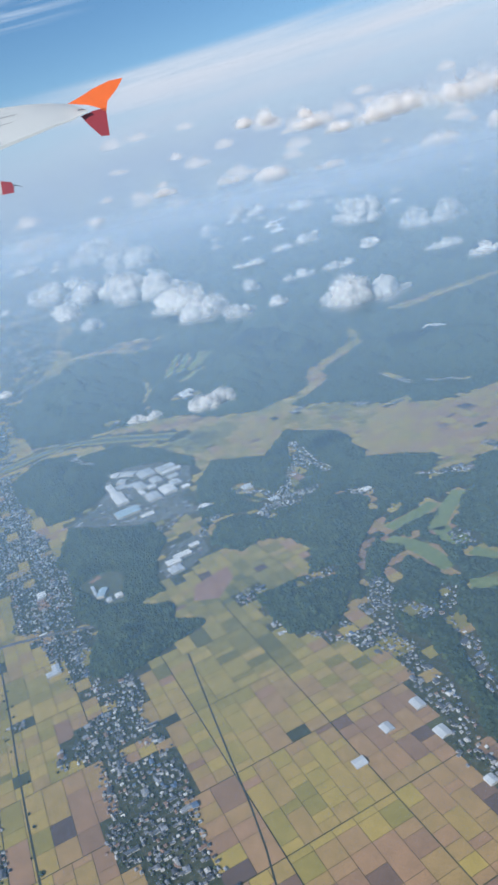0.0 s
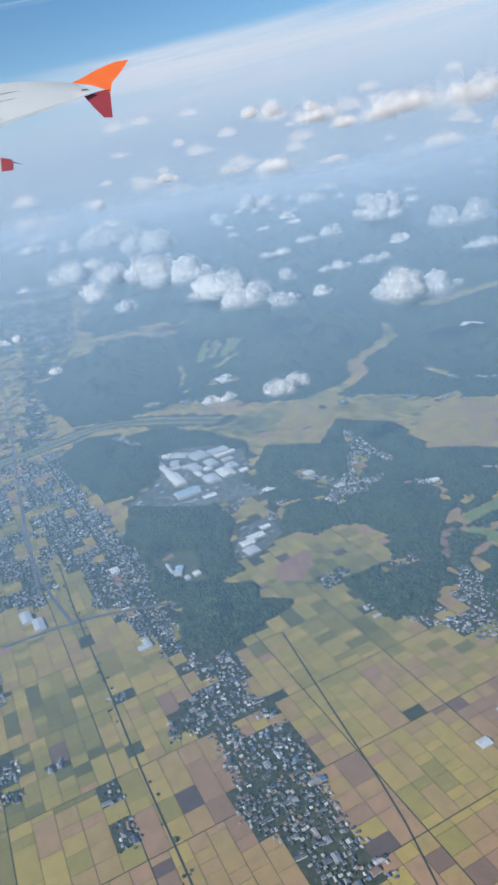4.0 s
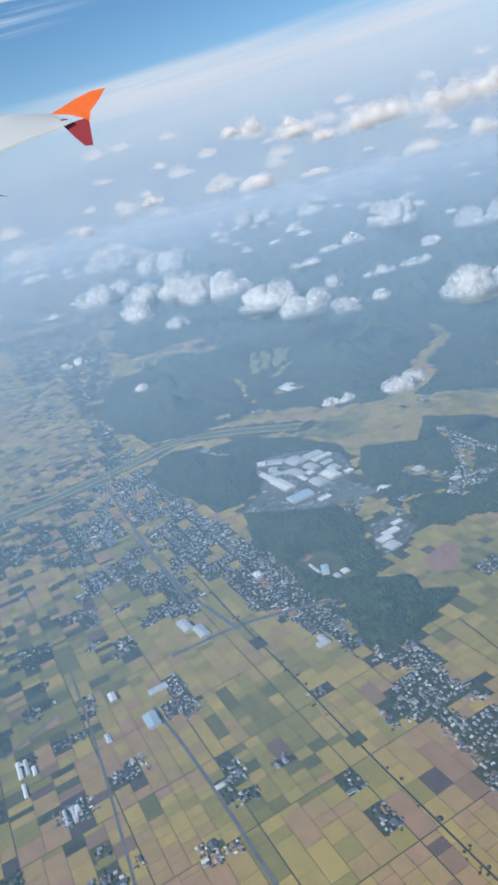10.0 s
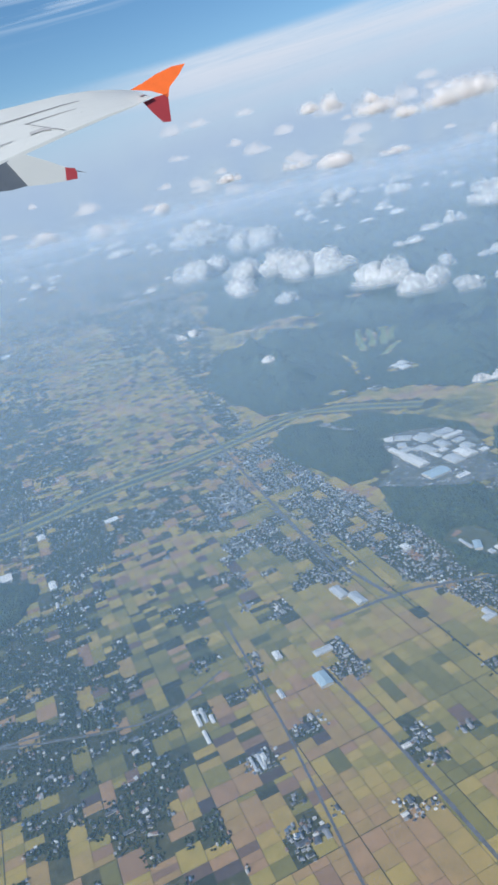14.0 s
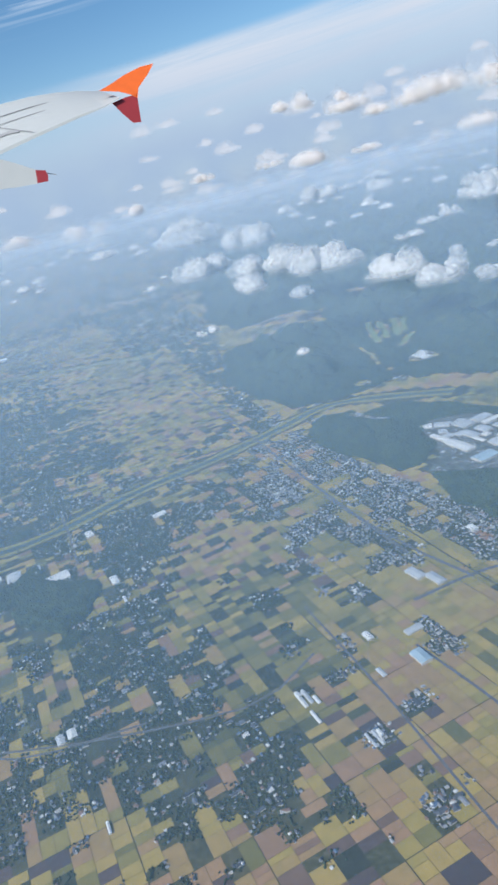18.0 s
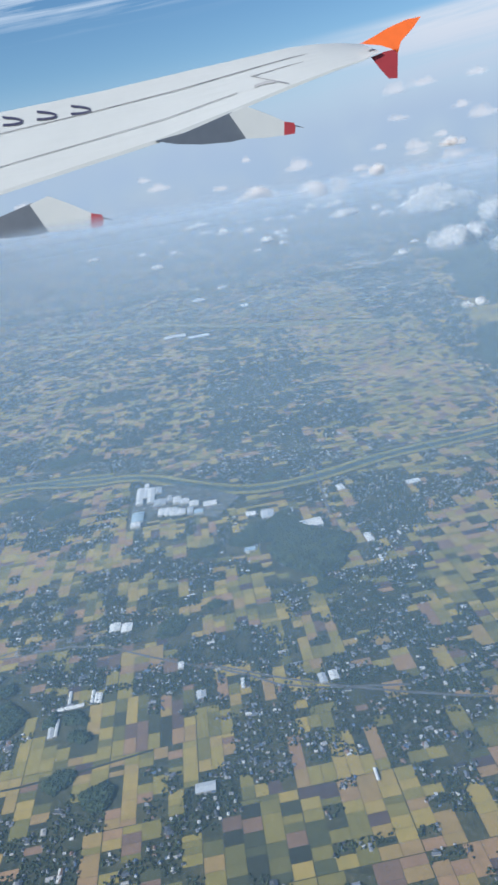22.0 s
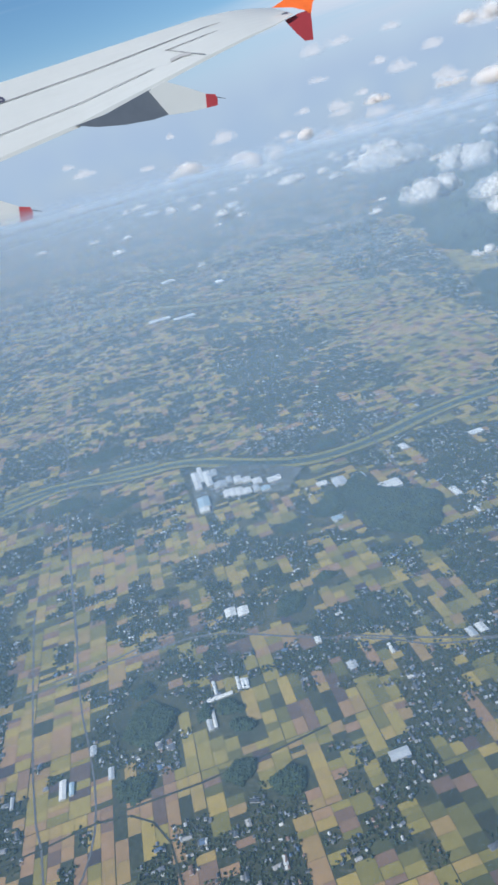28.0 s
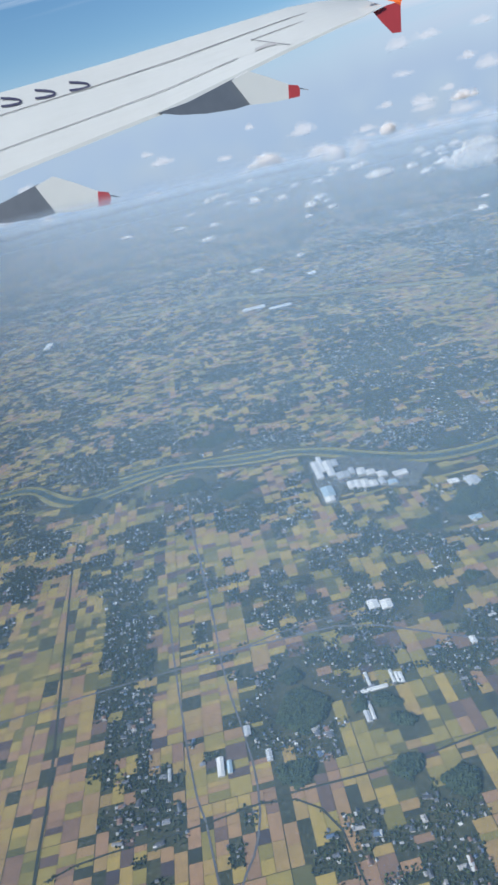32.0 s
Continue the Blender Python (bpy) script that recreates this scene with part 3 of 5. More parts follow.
TOWN_HALLS_B = [(-2.0, 390.1, 12.7, 6.0, 110, 0.9, 'white'), (0.8, 397.1, 6.9, 4.1, 118, 0.9, 'white'), (148.8, 398.1, 10.8, 10.2, 105, 1.2, 'white'), (48.4, 210.2, 2.7, 2.8, 119, 0.5, 'white'), (12.1, 238.0, 3.9, 3.9, 122, 0.5, 'grey'), (19.0, 222.1, 3.0, 3.2, 116, 0.4, 'grey'), (-49.2, 156.4, 4.3, 1.8, 117, 0.5, 'grey'), (-78.9, 177.0, 6.4, 2.9, 119, 0.5, 'grey')]
PLAIN_SHEDS_A = [(-104.2, 160.2, 3.5, 1.8, 96, 0.5, 'white'), (-94.6, 146.8, 5.3, 3.2, 105, 0.7, 'blue'), (-125.8, 144.2, 6.1, 1.0, 103, 0.3, 'white'), (-124.2, 144.7, 5.5, 0.9, 105, 0.3, 'grey'), (-122.2, 142.7, 3.0, 0.9, 105, 0.3, 'white'), (-123.7, 137.2, 4.7, 0.8, 106, 0.3, 'white'), (-113.9, 125.7, 4.6, 0.6, 106, 0.3, 'grey'), (-112.2, 126.0, 4.8, 0.8, 108, 0.3, 'grey'), (-111.5, 127.1, 2.0, 0.9, 112, 0.4, 'white'), (-92.5, 157.7, 2.2, 5.0, 112, 0.5, 'grey'), (-83.1, 181.9, 6.4, 3.0, 127, 0.6, 'grey'), (-50.1, 154.9, 2.0, 2.7, 116, 0.5, 'grey'), (-105.2, 145.6, 3.4, 1.2, 103, 0.2, 'grey'), (-171.5, 214.0, 3.9, 0.9, 96, 0.5, 'white')]
PLANT_HALLS_A = [(-278.4, 278.9, 17.8, 3.1, 102, 0.8, 'white'), (-277.3, 284.8, 16.4, 2.0, 103, 0.7, 'white'), (-273.2, 279.3, 16.1, 3.1, 97, 0.8, 'white'), (-266.7, 271.4, 6.1, 5.4, 94, 0.6, 'grey'), (-259.1, 272.1, 6.5, 3.5, 92, 0.9, 'white'), (-255.1, 270.7, 4.8, 3.7, 94, 0.7, 'white'), (-262.8, 261.3, 6.3, 2.9, 87, 0.7, 'white'), (-260.1, 261.4, 7.0, 2.6, 94, 0.7, 'white'), (-257.2, 260.9, 7.6, 3.1, 93, 0.7, 'white'), (-254.0, 260.5, 5.3, 3.6, 90, 0.6, 'white'), (-250.3, 261.3, 5.5, 2.5, 95, 0.6, 'grey'), (-246.2, 259.8, 3.8, 3.8, 91, 0.5, 'blue')]
PLANT_HALLS_B = [(-243.0, 267.0, 4.5, 5.7, 92, 0.6, 'white'), (-250.3, 267.9, 5.1, 3.9, 92, 0.6, 'white'), (-272.2, 257.4, 9.2, 4.9, 99, 0.8, 'blue'), (-270.9, 250.7, 4.2, 4.0, 104, 0.8, 'white'), (-223.1, 254.3, 3.5, 4.0, 99, 0.5, 'white'), (-218.2, 225.5, 2.9, 4.0, 95, 0.4, 'blue'), (-197.6, 242.6, 6.3, 8.2, 132, 0.6, 'white'), (-175.8, 229.0, 6.1, 2.5, 110, 0.4, 'white'), (-271.4, 284.9, 6.6, 2.9, 98, 0.5, 'grey'), (-263.2, 274.6, 6.0, 2.2, 97, 0.6, 'grey'), (-207.8, 253.2, 7.5, 4.4, 100, 0.4, 'grey'), (-216.0, 253.1, 7.3, 5.3, 98, 0.4, 'grey'), (-188.4, 273.2, 5.4, 3.1, 117, 0.4, 'white'), (-159.2, 273.6, 3.6, 5.5, 119, 0.5, 'white')]
PLAIN_SHEDS_B = [(-226.4, 160.7, 2.7, 1.6, 96, 0.6, 'white'), (-249.4, 179.7, 3.4, 4.4, 176, 0.5, 'white'), (-254.7, 148.1, 5.4, 0.8, 115, 0.3, 'white'), (-248.3, 148.8, 5.1, 0.8, 101, 0.3, 'white'), (-246.9, 148.3, 4.0, 1.0, 98, 0.3, 'white'), (-245.9, 148.2, 4.0, 1.0, 98, 0.3, 'white'), (-252.9, 144.5, 7.1, 1.2, 23, 0.35, 'white'), (-253.5, 137.0, 6.2, 0.8, 108, 0.35, 'white'), (-217.6, 149.1, 3.3, 2.5, 105, 0.25, 'grey'), (-209.1, 118.9, 2.6, 4.5, 101, 0.5, 'grey'), (-186.1, 154.5, 3.6, 2.0, 111, 0.5, 'grey'), (-183.3, 155.6, 3.5, 2.3, 110, 0.5, 'white'), (-172.0, 123.2, 3.4, 0.6, 98, 0.4, 'white'), (-207.1, 153.1, 3.9, 0.9, 96, 0.4, 'white')]
PLAIN_SHEDS_C = [(-289.5, 121.0, 5.9, 1.6, 107, 0.4, 'white'), (-287.2, 121.0, 3.9, 1.1, 107, 0.4, 'blue'), (-284.8, 132.1, 3.3, 1.6, 113, 0.4, 'grey'), (-253.4, 180.0, 4.3, 3.4, 104, 0.5, 'white'), (-277.9, 124.2, 3.6, 1.4, 108, 0.3, 'grey'), (-302.1, 119.1, 3.6, 0.8, 108, 0.3, 'grey'), (-367.6, 648.2, 13.6, 20.9, 98, 1.0, 'white'), (-341.0, 635.2, 11.0, 19.7, 99, 1.0, 'white'), (-323.6, 777.2, 14.8, 8.6, 97, 1.2, 'white'), (-398.8, 866.1, 19.5, 15.6, 124, 1.0, 'white'), (-254.4, 135.3, 4.1, 1.4, 121, 0.35, 'grey'), (-583.7, 652.2, 25.5, 7.0, 110, 0.8, 'white')]
FAIRWAYS_EAST = [[[44, 175], [50, 167], [53, 153]], [[57, 173], [65, 184], [73, 192]], [[46, 181], [57, 185], [63, 189]], [[54, 144], [60, 142]], [[61, 158], [65, 152]], [[59, 174], [58, 165], [63, 165]]]
FAIRWAYS_HILL = [[[0, 510], [-10, 449]], [[7, 502], [-2, 455]], [[16, 500], [5, 452]], [[23, 496], [12, 459]], [[-3, 427], [14, 447]], [[39, 464], [47, 466]]]
FAR_TOWN = [[-379, 1525], [-274, 1413], [-184, 1034], [-138, 729], [-165, 540], [-187, 663], [-245, 937]]
FAR_TOWN_B = [[-247, 1312], [-141, 1004], [-105, 631], [-106, 493], [-126, 497], [-156, 646], [-193, 836]]
PITCH = [[-44, 198], [-43, 197], [-40, 199], [-41, 201]]
SCHOOL_YARD = [[-60, 195], [-58, 189], [-55, 190], [-57, 196]]
EAST_SHEDS = [(12.8, 100.5, 2.1, 2.4, 105, 0.3, 'grey')]
EAST_SHEDS_B = [(29.2, 102.0, 2.8, 2.4, 113, 0.3, 'grey'), (27.7, 110.5, 2.9, 2.2, 110, 0.4, 'grey'), (32.3, 88.9, 1.9, 1.8, 108, 0.4, 'grey'), (20.1, 106.8, 2.4, 2.1, 117, 0.2, 'grey')]
HAMLETS_E = [(-1, 391, 9), (149, 398, 11), (10, 236, 4), (35, 248, 5), (22, 218, 6), (47, 209, 4), (18, 163, 3), (24, 167, 3), (30, 147, 4), (-2, 219, 4), (-8, 209, 4), (14, 211, 3), (88, 288, 5), (74, 294, 5), (-25, 364, 7), (-43, 371, 6), (44, 314, 4)]
GLEN_ROWS = [[[8, 240], [17, 228], [30, 219]], [[37, 269], [37, 252], [40, 234]], [[44, 213], [50, 208]], [[68, 211], [81, 206]], [[-21, 223], [-12, 234], [-4, 232]], [[37, 143], [41, 137]], [[62, 170], [63, 163]], [[96, 219], [98, 213]], [[95, 338], [99, 309]], [[108, 305], [121, 295]], [[-62, 327], [-50, 310]], [[2, 164], [5, 167]], [[21, 167], [23, 165]], [[12, 214], [22, 224], [34, 222]], [[20, 216], [27, 236], [33, 252], [36, 268]], [[30, 146], [34, 128], [33, 110]]]
CLEARINGS = [[[39, 262], [33, 236], [18, 220], [12, 227]], [[40, 213], [50, 205], [48, 196]], [[17, 164], [26, 167]], [[31, 157], [40, 180], [53, 194]], [[9, 239], [15, 241]], [[-8, 207], [0, 218], [17, 214]], [[29, 144], [39, 157], [51, 175]]]
STRIP_WEST = [[-353, 212], [-339, 206], [-320, 167], [-313, 133], [-306, 107], [-314, 106], [-329, 144]]
QUIET_A = [[-386, 210], [-352, 204], [-314, 105], [-328, 92], [-342, 92], [-371, 159]]
QUIET_B = [[-332, 201], [-294, 189], [-282, 156], [-288, 141], [-281, 114], [-292, 106], [-308, 123]]
QUIET_C = [[-265, 122], [-246, 142], [-220, 143], [-202, 134], [-201, 124], [-215, 122], [-236, 125], [-241, 107], [-254, 98], [-269, 97], [-276, 109]]
QUIET_D = [[-192, 227], [-166, 229], [-135, 230], [-108, 168], [-100, 121], [-110, 97], [-124, 94], [-128, 126], [-130, 169], [-145, 176], [-166, 177], [-184, 174], [-197, 174]]
QUIET_E = [[-245, 278], [-197, 280], [-135, 314], [-77, 352], [-95, 481], [-154, 511], [-217, 508], [-173, 354]]
DARK_A = [[-326, 613], [-217, 508], [-164, 347], [-173, 301], [-203, 295], [-249, 293]]
DARK_B = [[-184, 257], [-149, 268], [-147, 236], [-166, 229], [-186, 232]]
QUIET_F = [[-225, 479], [-89, 545], [-51, 815], [-110, 1059], [-234, 1018], [-264, 741]]
QUIET_G = [[-218, 706], [-68, 611], [-132, 349], [-170, 324], [-207, 453]]
DARK_C = [[-221, 336], [-160, 287], [-144, 194], [-147, 146], [-129, 103], [-166, 113]]

# ---------------------------------------------------------------- land use
FAR_HILLS = [(-85, 600), (-20, 640), (8, 560), (50, 520), (95, 460), (122, 410), (140, 360), (170, 300), (420, 260), (760, 700), (1100, 1500), (700, 2300), (250, 2100), (-60, 1500), (-110, 1000), (-100, 720)]
FAR_GLENS = [[(40, 660), (82, 633), (133, 618), (190, 590), (270, 600)], [(180, 470), (260, 500), (330, 480)], [(150, 800), (300, 860), (420, 800)], [(230, 400), (300, 420), (400, 400)]]
OUTER_EAST = [(29, 146), (34, 128), (37, 108), (39, 92), (60, 60), (150, 90), (150, 240), (100, 215), (60, 200), (42, 185)]
EAST_ROW = [(22, 144), (30, 125), (34, 104), (35, 88)]
EAST_ROW_B = [(47, 146), (45, 128), (42, 109)]
WOODS = [("hill_forest", BACK_HILLS, 13, 1.6), ("works_wood", WOOD_WORKS, 4.5, 0.8), ("school_wood", WOOD_SCHOOL, 3.5, 0.7),
         ("heart_wood", WOOD_HEART, 3.0, 0.55), ("east_wood", WOOD_EAST, 5.0, 0.8), ("far_east_wood", OUTER_EAST, 4.5, 0.8),
         ("plain_wood", WOOD_PLAIN, 1.2, 0.7), ("far_hills", FAR_HILLS, 15, 6.0)]
GLENS = [(f, 9) for f in FAR_GLENS] + [(GLEN, 5), (NORTH_GLEN, 7), (SIDE_GLEN, 2)] + [(f, 1.8) for f in CLEARINGS] + [(f, 2.6) for f in GLEN_ROWS] + [(f, 3.2) for f in FAIRWAYS_EAST] + [(f, 3.0) for f in FAIRWAYS_HILL]
SITES = [WORKS_SITE, DEPOT_SITE, SCHOOL_SITE, PLANT_SITE]
HAMLETS = HAMLETS_A + HAMLETS_B + HAMLETS_C + HAMLETS_D + HAMLETS_E
ALL_COPSES = COPSES + COPSES_B
RIVERS = [RIVER, RIVER_EAST, RIVER_WEST]
ROADS = [(RAIL, 0.42, "track"), (ROAD_EAST, 0.36, "track"), (ROAD_CROSS, 1.3, "road"), (ROAD_PLAIN, 0.8, "road"), (ROAD_PLAIN_N, 1.2, "road"),
         (ROAD_SHED, 0.6, "road"), (ROAD_VILLAGE, 0.7, "road"), (ROAD_V2, 0.7, "road"), (ROAD_W1, 0.8, "track"), (ROAD_W2, 0.5, "road"),
         (ROAD_W3, 0.5, "road"), (ROAD_W4, 0.6, "road"), (DITCH, 0.5, "track"), (DITCH2, 0.6, "track"), (ROAD_BR, 0.8, "road"), (ROAD_BR2, 0.9, "road"), (RAIL2, 1.0, "road")]


def wobble(x, y, amount, size, seed):
    return x + amount * (vnoise(x, y, size, seed) - 0.5) * 2, y + amount * (vnoise(x, y, size, seed + 1) - 0.5) * 2


def wood_depth(poly, x, y):
    """How far a place lies inside a wood; negative outside it."""
    u, v = wobble(x, y, 2.2 if poly is not FAR_HILLS else 26, 9 if poly is not FAR_HILLS else 70, 11)
    d = away(poly, u, v, True) * np.where(inside(poly, u, v), 1, -1)
    for line, w in GLENS:
        d = np.minimum(d, away(smooth_line(line, 1), u, v) - w)
    for line in (EAST_ROW, EAST_ROW_B):
        d = np.minimum(d, away(line, u, v) - 2.2)
    for cx, cy, r in HAMLETS_E:
        d = np.minimum(d, np.hypot(u - cx, v - cy) - 0.95 * r)
    for site in SITES + [EAST_HAMLET, VALLEY]:
        d = np.minimum(d, away(site, u, v, True) * np.where(inside(site, u, v), -1, 1) - 0.3)
    return d


AXIS = radians(16.5)
UX, UY = math.cos(AXIS), math.sin(AXIS)
X0, X1, Y0, Y1 = -820, 520, 50, 960
gx, gy = np.meshgrid(np.arange(X0, X1) + 0.5, np.arange(Y0, Y1) + 0.5, indexing="ij")
land = np.zeros(gx.shape, np.uint8)  # 0 fields, 1 wood, 2 houses, 3 roads, 4 kept free
lu, lv = np.floor((gx * UX + gy * UY) / 4.2) * 4.2 + 2.1, np.floor((gy * UX - gx * UY) / 3.0) * 3.0 + 1.5
cellx, celly = lu * UX - lv * UY, lu * UY + lv * UX  # centres of the plots that each place belongs to
qx, qy = wobble(gx, gy, 3.0, 12, 21)
hx, hy = wobble(cellx, celly, 4.0, 12, 21)


def around(points, margin):
    """The part of the map round some points."""
    p = np.array(points, float)
    lo, hi = p[:, :2].min(0) - margin, p[:, :2].max(0) + margin
    i0, i1 = (int(np.clip(v - X0, 0, X1 - X0)) for v in (lo[0], hi[0]))
    j0, j1 = (int(np.clip(v - Y0, 0, Y1 - Y0)) for v in (lo[1], hi[1]))
    return slice(i0, i1 + 1), slice(j0, j1 + 1)


def mark_line(line, reach, code):
    p = smooth_line(line, 2)
    for a, b in zip(p[:-1], p[1:]):
        box = around([a, b], reach + 2)
        part = land[box]
        part[away([a, b], gx[box], gy[box]) < reach] = code


for _, poly, _, _ in WOODS:
    box = around(poly, 6)
    part = land[box]
    part[wood_depth(poly, gx[box], gy[box]) > -0.4] = 1
town = np.zeros(gx.shape, bool)
for poly in (TOWN, SOUTH_TOWN, WEST_TOWN, EAST_HAMLET, FAR_TOWN, FAR_TOWN_B):
    box = around(poly, 6)
    town[box] |= inside(poly, qx[box], qy[box])
for line, w in [(EAST_ROW, 2.0), (EAST_ROW_B, 2.0)] + [(f, 2.2) for f in GLEN_ROWS]:
    town |= away(line, qx, qy) < w * (0.5 + vnoise(gx, gy, 6, 35))
town &= vnoise(cellx, celly, 7, 38) > np.where(gx < -62, 0.36, 0.12)  # fields between the houses
clear = np.zeros(gx.shape, bool)
box = around(GLEN_HAMLET, 8)
clear[box] = inside(GLEN_HAMLET, qx[box], qy[box]) & (vnoise(gx[box], gy[box], 9, 36) > 0.5)
land[clear & (land == 1)] = 0
for cx, cy, r in HAMLETS:
    box = around([(cx - r, cy - r), (cx + r, cy + r)], 8)
    town[box] |= np.hypot(hx[box] - cx, hy[box] - cy) < r * (0.25 + 0.9 * vnoise(cellx[box], celly[box], 5, 31))
patchy = 0.5 + 0.85 * (0.38 * vnoise(cellx, celly, 17, 41) + 0.62 * vnoise(cellx, celly, 4.6, 42) - 0.5)
west = np.clip((-92 - gx + 0.16 * (gy - 150)) / 45, 0, 1)
limit = np.where(gy > 300, 0.53, np.where(gx < -262, 0.575, 0.535)) + 0.2 * (1 - west)
limit += 0.012 + 0.035 * (gy < 140)
for poly, change in ((QUIET_A, 0.3), (QUIET_B, 0.12), (QUIET_C, 0.3), (QUIET_D, 0.04), (QUIET_E, 0.14), (DARK_A, -0.13), (DARK_B, -0.13), (DARK_C, -0.07), (QUIET_F, 0.16), (QUIET_G, 0.12)):
    box = around(poly, 4)
    limit[box] += change * inside(poly, hx[box], hy[box])
box = around(STRIP_WEST, 6)
town[box] |= inside(STRIP_WEST, hx[box], hy[box]) & (vnoise(cellx[box], celly[box], 4, 37) > 0.25)
town |= (patchy > limit) & (west > 0.1)
for cx, cy, r in ALL_COPSES:
    box = around([(cx - r, cy - r), (cx + r, cy + r)], 8)
    part = land[box]
    part[np.hypot(qx[box] - cx, qy[box] - cy) < r * (0.6 + 0.6 * vnoise(gx[box], gy[box], 5, 33))] = 1
land[town & (land != 1)] = 2
for site in SITES:
    box = around(site, 2)
    part = land[box]
    part[inside(site, gx[box], gy[box])] = 4
for line in RIVERS:
    mark_line(line, 5.5, 4)
mark_line(FAR_RIVER, 7, 4)
for line, w, _ in ROADS:
    mark_line(line, w * 0.5 + 0.5, 3)


def use(x, y):
    i = np.clip((np.asarray(x) - X0).astype(int), 0, land.shape[0] - 1)
    j = np.clip((np.asarray(y) - Y0).astype(int), 0, land.shape[1] - 1)
    return land[i, j]


# ---------------------------------------------------------------- ground, haze
def ground_sheet():
    rings = [0] + [40 * 1.22 ** k for k in range(25)]
    rings = [r for r in rings if r < 4800] + [4880]
    verts, faces, n = [(-116, 100, 0)], [], 96
    for r in rings[1:]:
        verts += [(-116 + r * math.cos(2 * math.pi * k / n), 100 + r * math.sin(2 * math.pi * k / n), -0.0000004 * max(0, r - 900) ** 2) for k in range(n)]
    for k in range(n):
        faces.append((0, 1 + k, 1 + (k + 1) % n))
    for a in range(len(rings) - 2):
        for k in range(n):
            p, q = 1 + a * n, 1 + (a + 1) * n
            faces.append((p + k, q + k, q + (k + 1) % n, p + (k + 1) % n))
    return tagged(mesh_object("ground", verts, faces, GROUND, smooth=True), "wide plain of farmland and soil reaching the horizon", "ground", kind="structure")


ground = ground_sheet()


def haze_tint(r):
    """Haze painted into a sheet's colour: blue near by, paler a long way off."""
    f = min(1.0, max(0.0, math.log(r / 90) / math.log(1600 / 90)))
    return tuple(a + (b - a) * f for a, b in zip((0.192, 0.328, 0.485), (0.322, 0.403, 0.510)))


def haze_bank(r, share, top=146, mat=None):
    """An upright sheet with thin haze painted into it, bending round the flight line."""
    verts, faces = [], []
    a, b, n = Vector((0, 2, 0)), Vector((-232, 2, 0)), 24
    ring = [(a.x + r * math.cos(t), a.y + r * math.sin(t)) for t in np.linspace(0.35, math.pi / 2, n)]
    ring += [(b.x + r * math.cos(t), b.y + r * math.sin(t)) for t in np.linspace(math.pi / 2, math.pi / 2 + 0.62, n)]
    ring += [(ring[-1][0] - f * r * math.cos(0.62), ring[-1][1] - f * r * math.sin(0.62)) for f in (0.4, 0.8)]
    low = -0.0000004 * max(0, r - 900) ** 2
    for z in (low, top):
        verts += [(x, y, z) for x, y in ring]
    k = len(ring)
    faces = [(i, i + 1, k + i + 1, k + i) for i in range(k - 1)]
    ob = mesh_object("haze", verts, faces, mat or veil("painted_thin_haze", share, 52, top, 36, haze_tint(r)), smooth=True)
    return tagged(ob, "thin pale blue haze painted on upright sheets over the plain", "haze", "haze over the plain", "stuff")


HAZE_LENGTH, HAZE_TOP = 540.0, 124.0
# Two faint near sheets, added to lift the darks like window glare.
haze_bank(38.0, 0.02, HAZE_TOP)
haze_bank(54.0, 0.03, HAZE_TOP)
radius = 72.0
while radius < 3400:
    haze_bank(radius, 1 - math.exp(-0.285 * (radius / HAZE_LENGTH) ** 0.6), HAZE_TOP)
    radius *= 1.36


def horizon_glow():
    """The pale air over the horizon, far behind everything else: its light is painted in by height as emission on a
    plain backdrop that fades into the sky.
    """
    m = veil("horizon_air_glow", 0.97, 340, 930, 4)
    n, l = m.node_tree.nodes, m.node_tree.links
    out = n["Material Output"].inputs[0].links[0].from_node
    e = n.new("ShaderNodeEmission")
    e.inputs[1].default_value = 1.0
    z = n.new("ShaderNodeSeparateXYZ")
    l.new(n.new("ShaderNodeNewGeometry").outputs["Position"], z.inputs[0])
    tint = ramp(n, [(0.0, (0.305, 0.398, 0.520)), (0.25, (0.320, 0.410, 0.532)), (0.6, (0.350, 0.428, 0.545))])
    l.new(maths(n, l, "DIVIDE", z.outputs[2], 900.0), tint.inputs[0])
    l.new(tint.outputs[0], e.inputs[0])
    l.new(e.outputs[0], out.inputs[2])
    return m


# Added shell that glows in place of sunlit air over the horizon.
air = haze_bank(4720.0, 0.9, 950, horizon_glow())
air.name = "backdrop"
tagged(air, "glowing backdrop of pale blue distant air above the horizon", "backdrop", kind="structure")


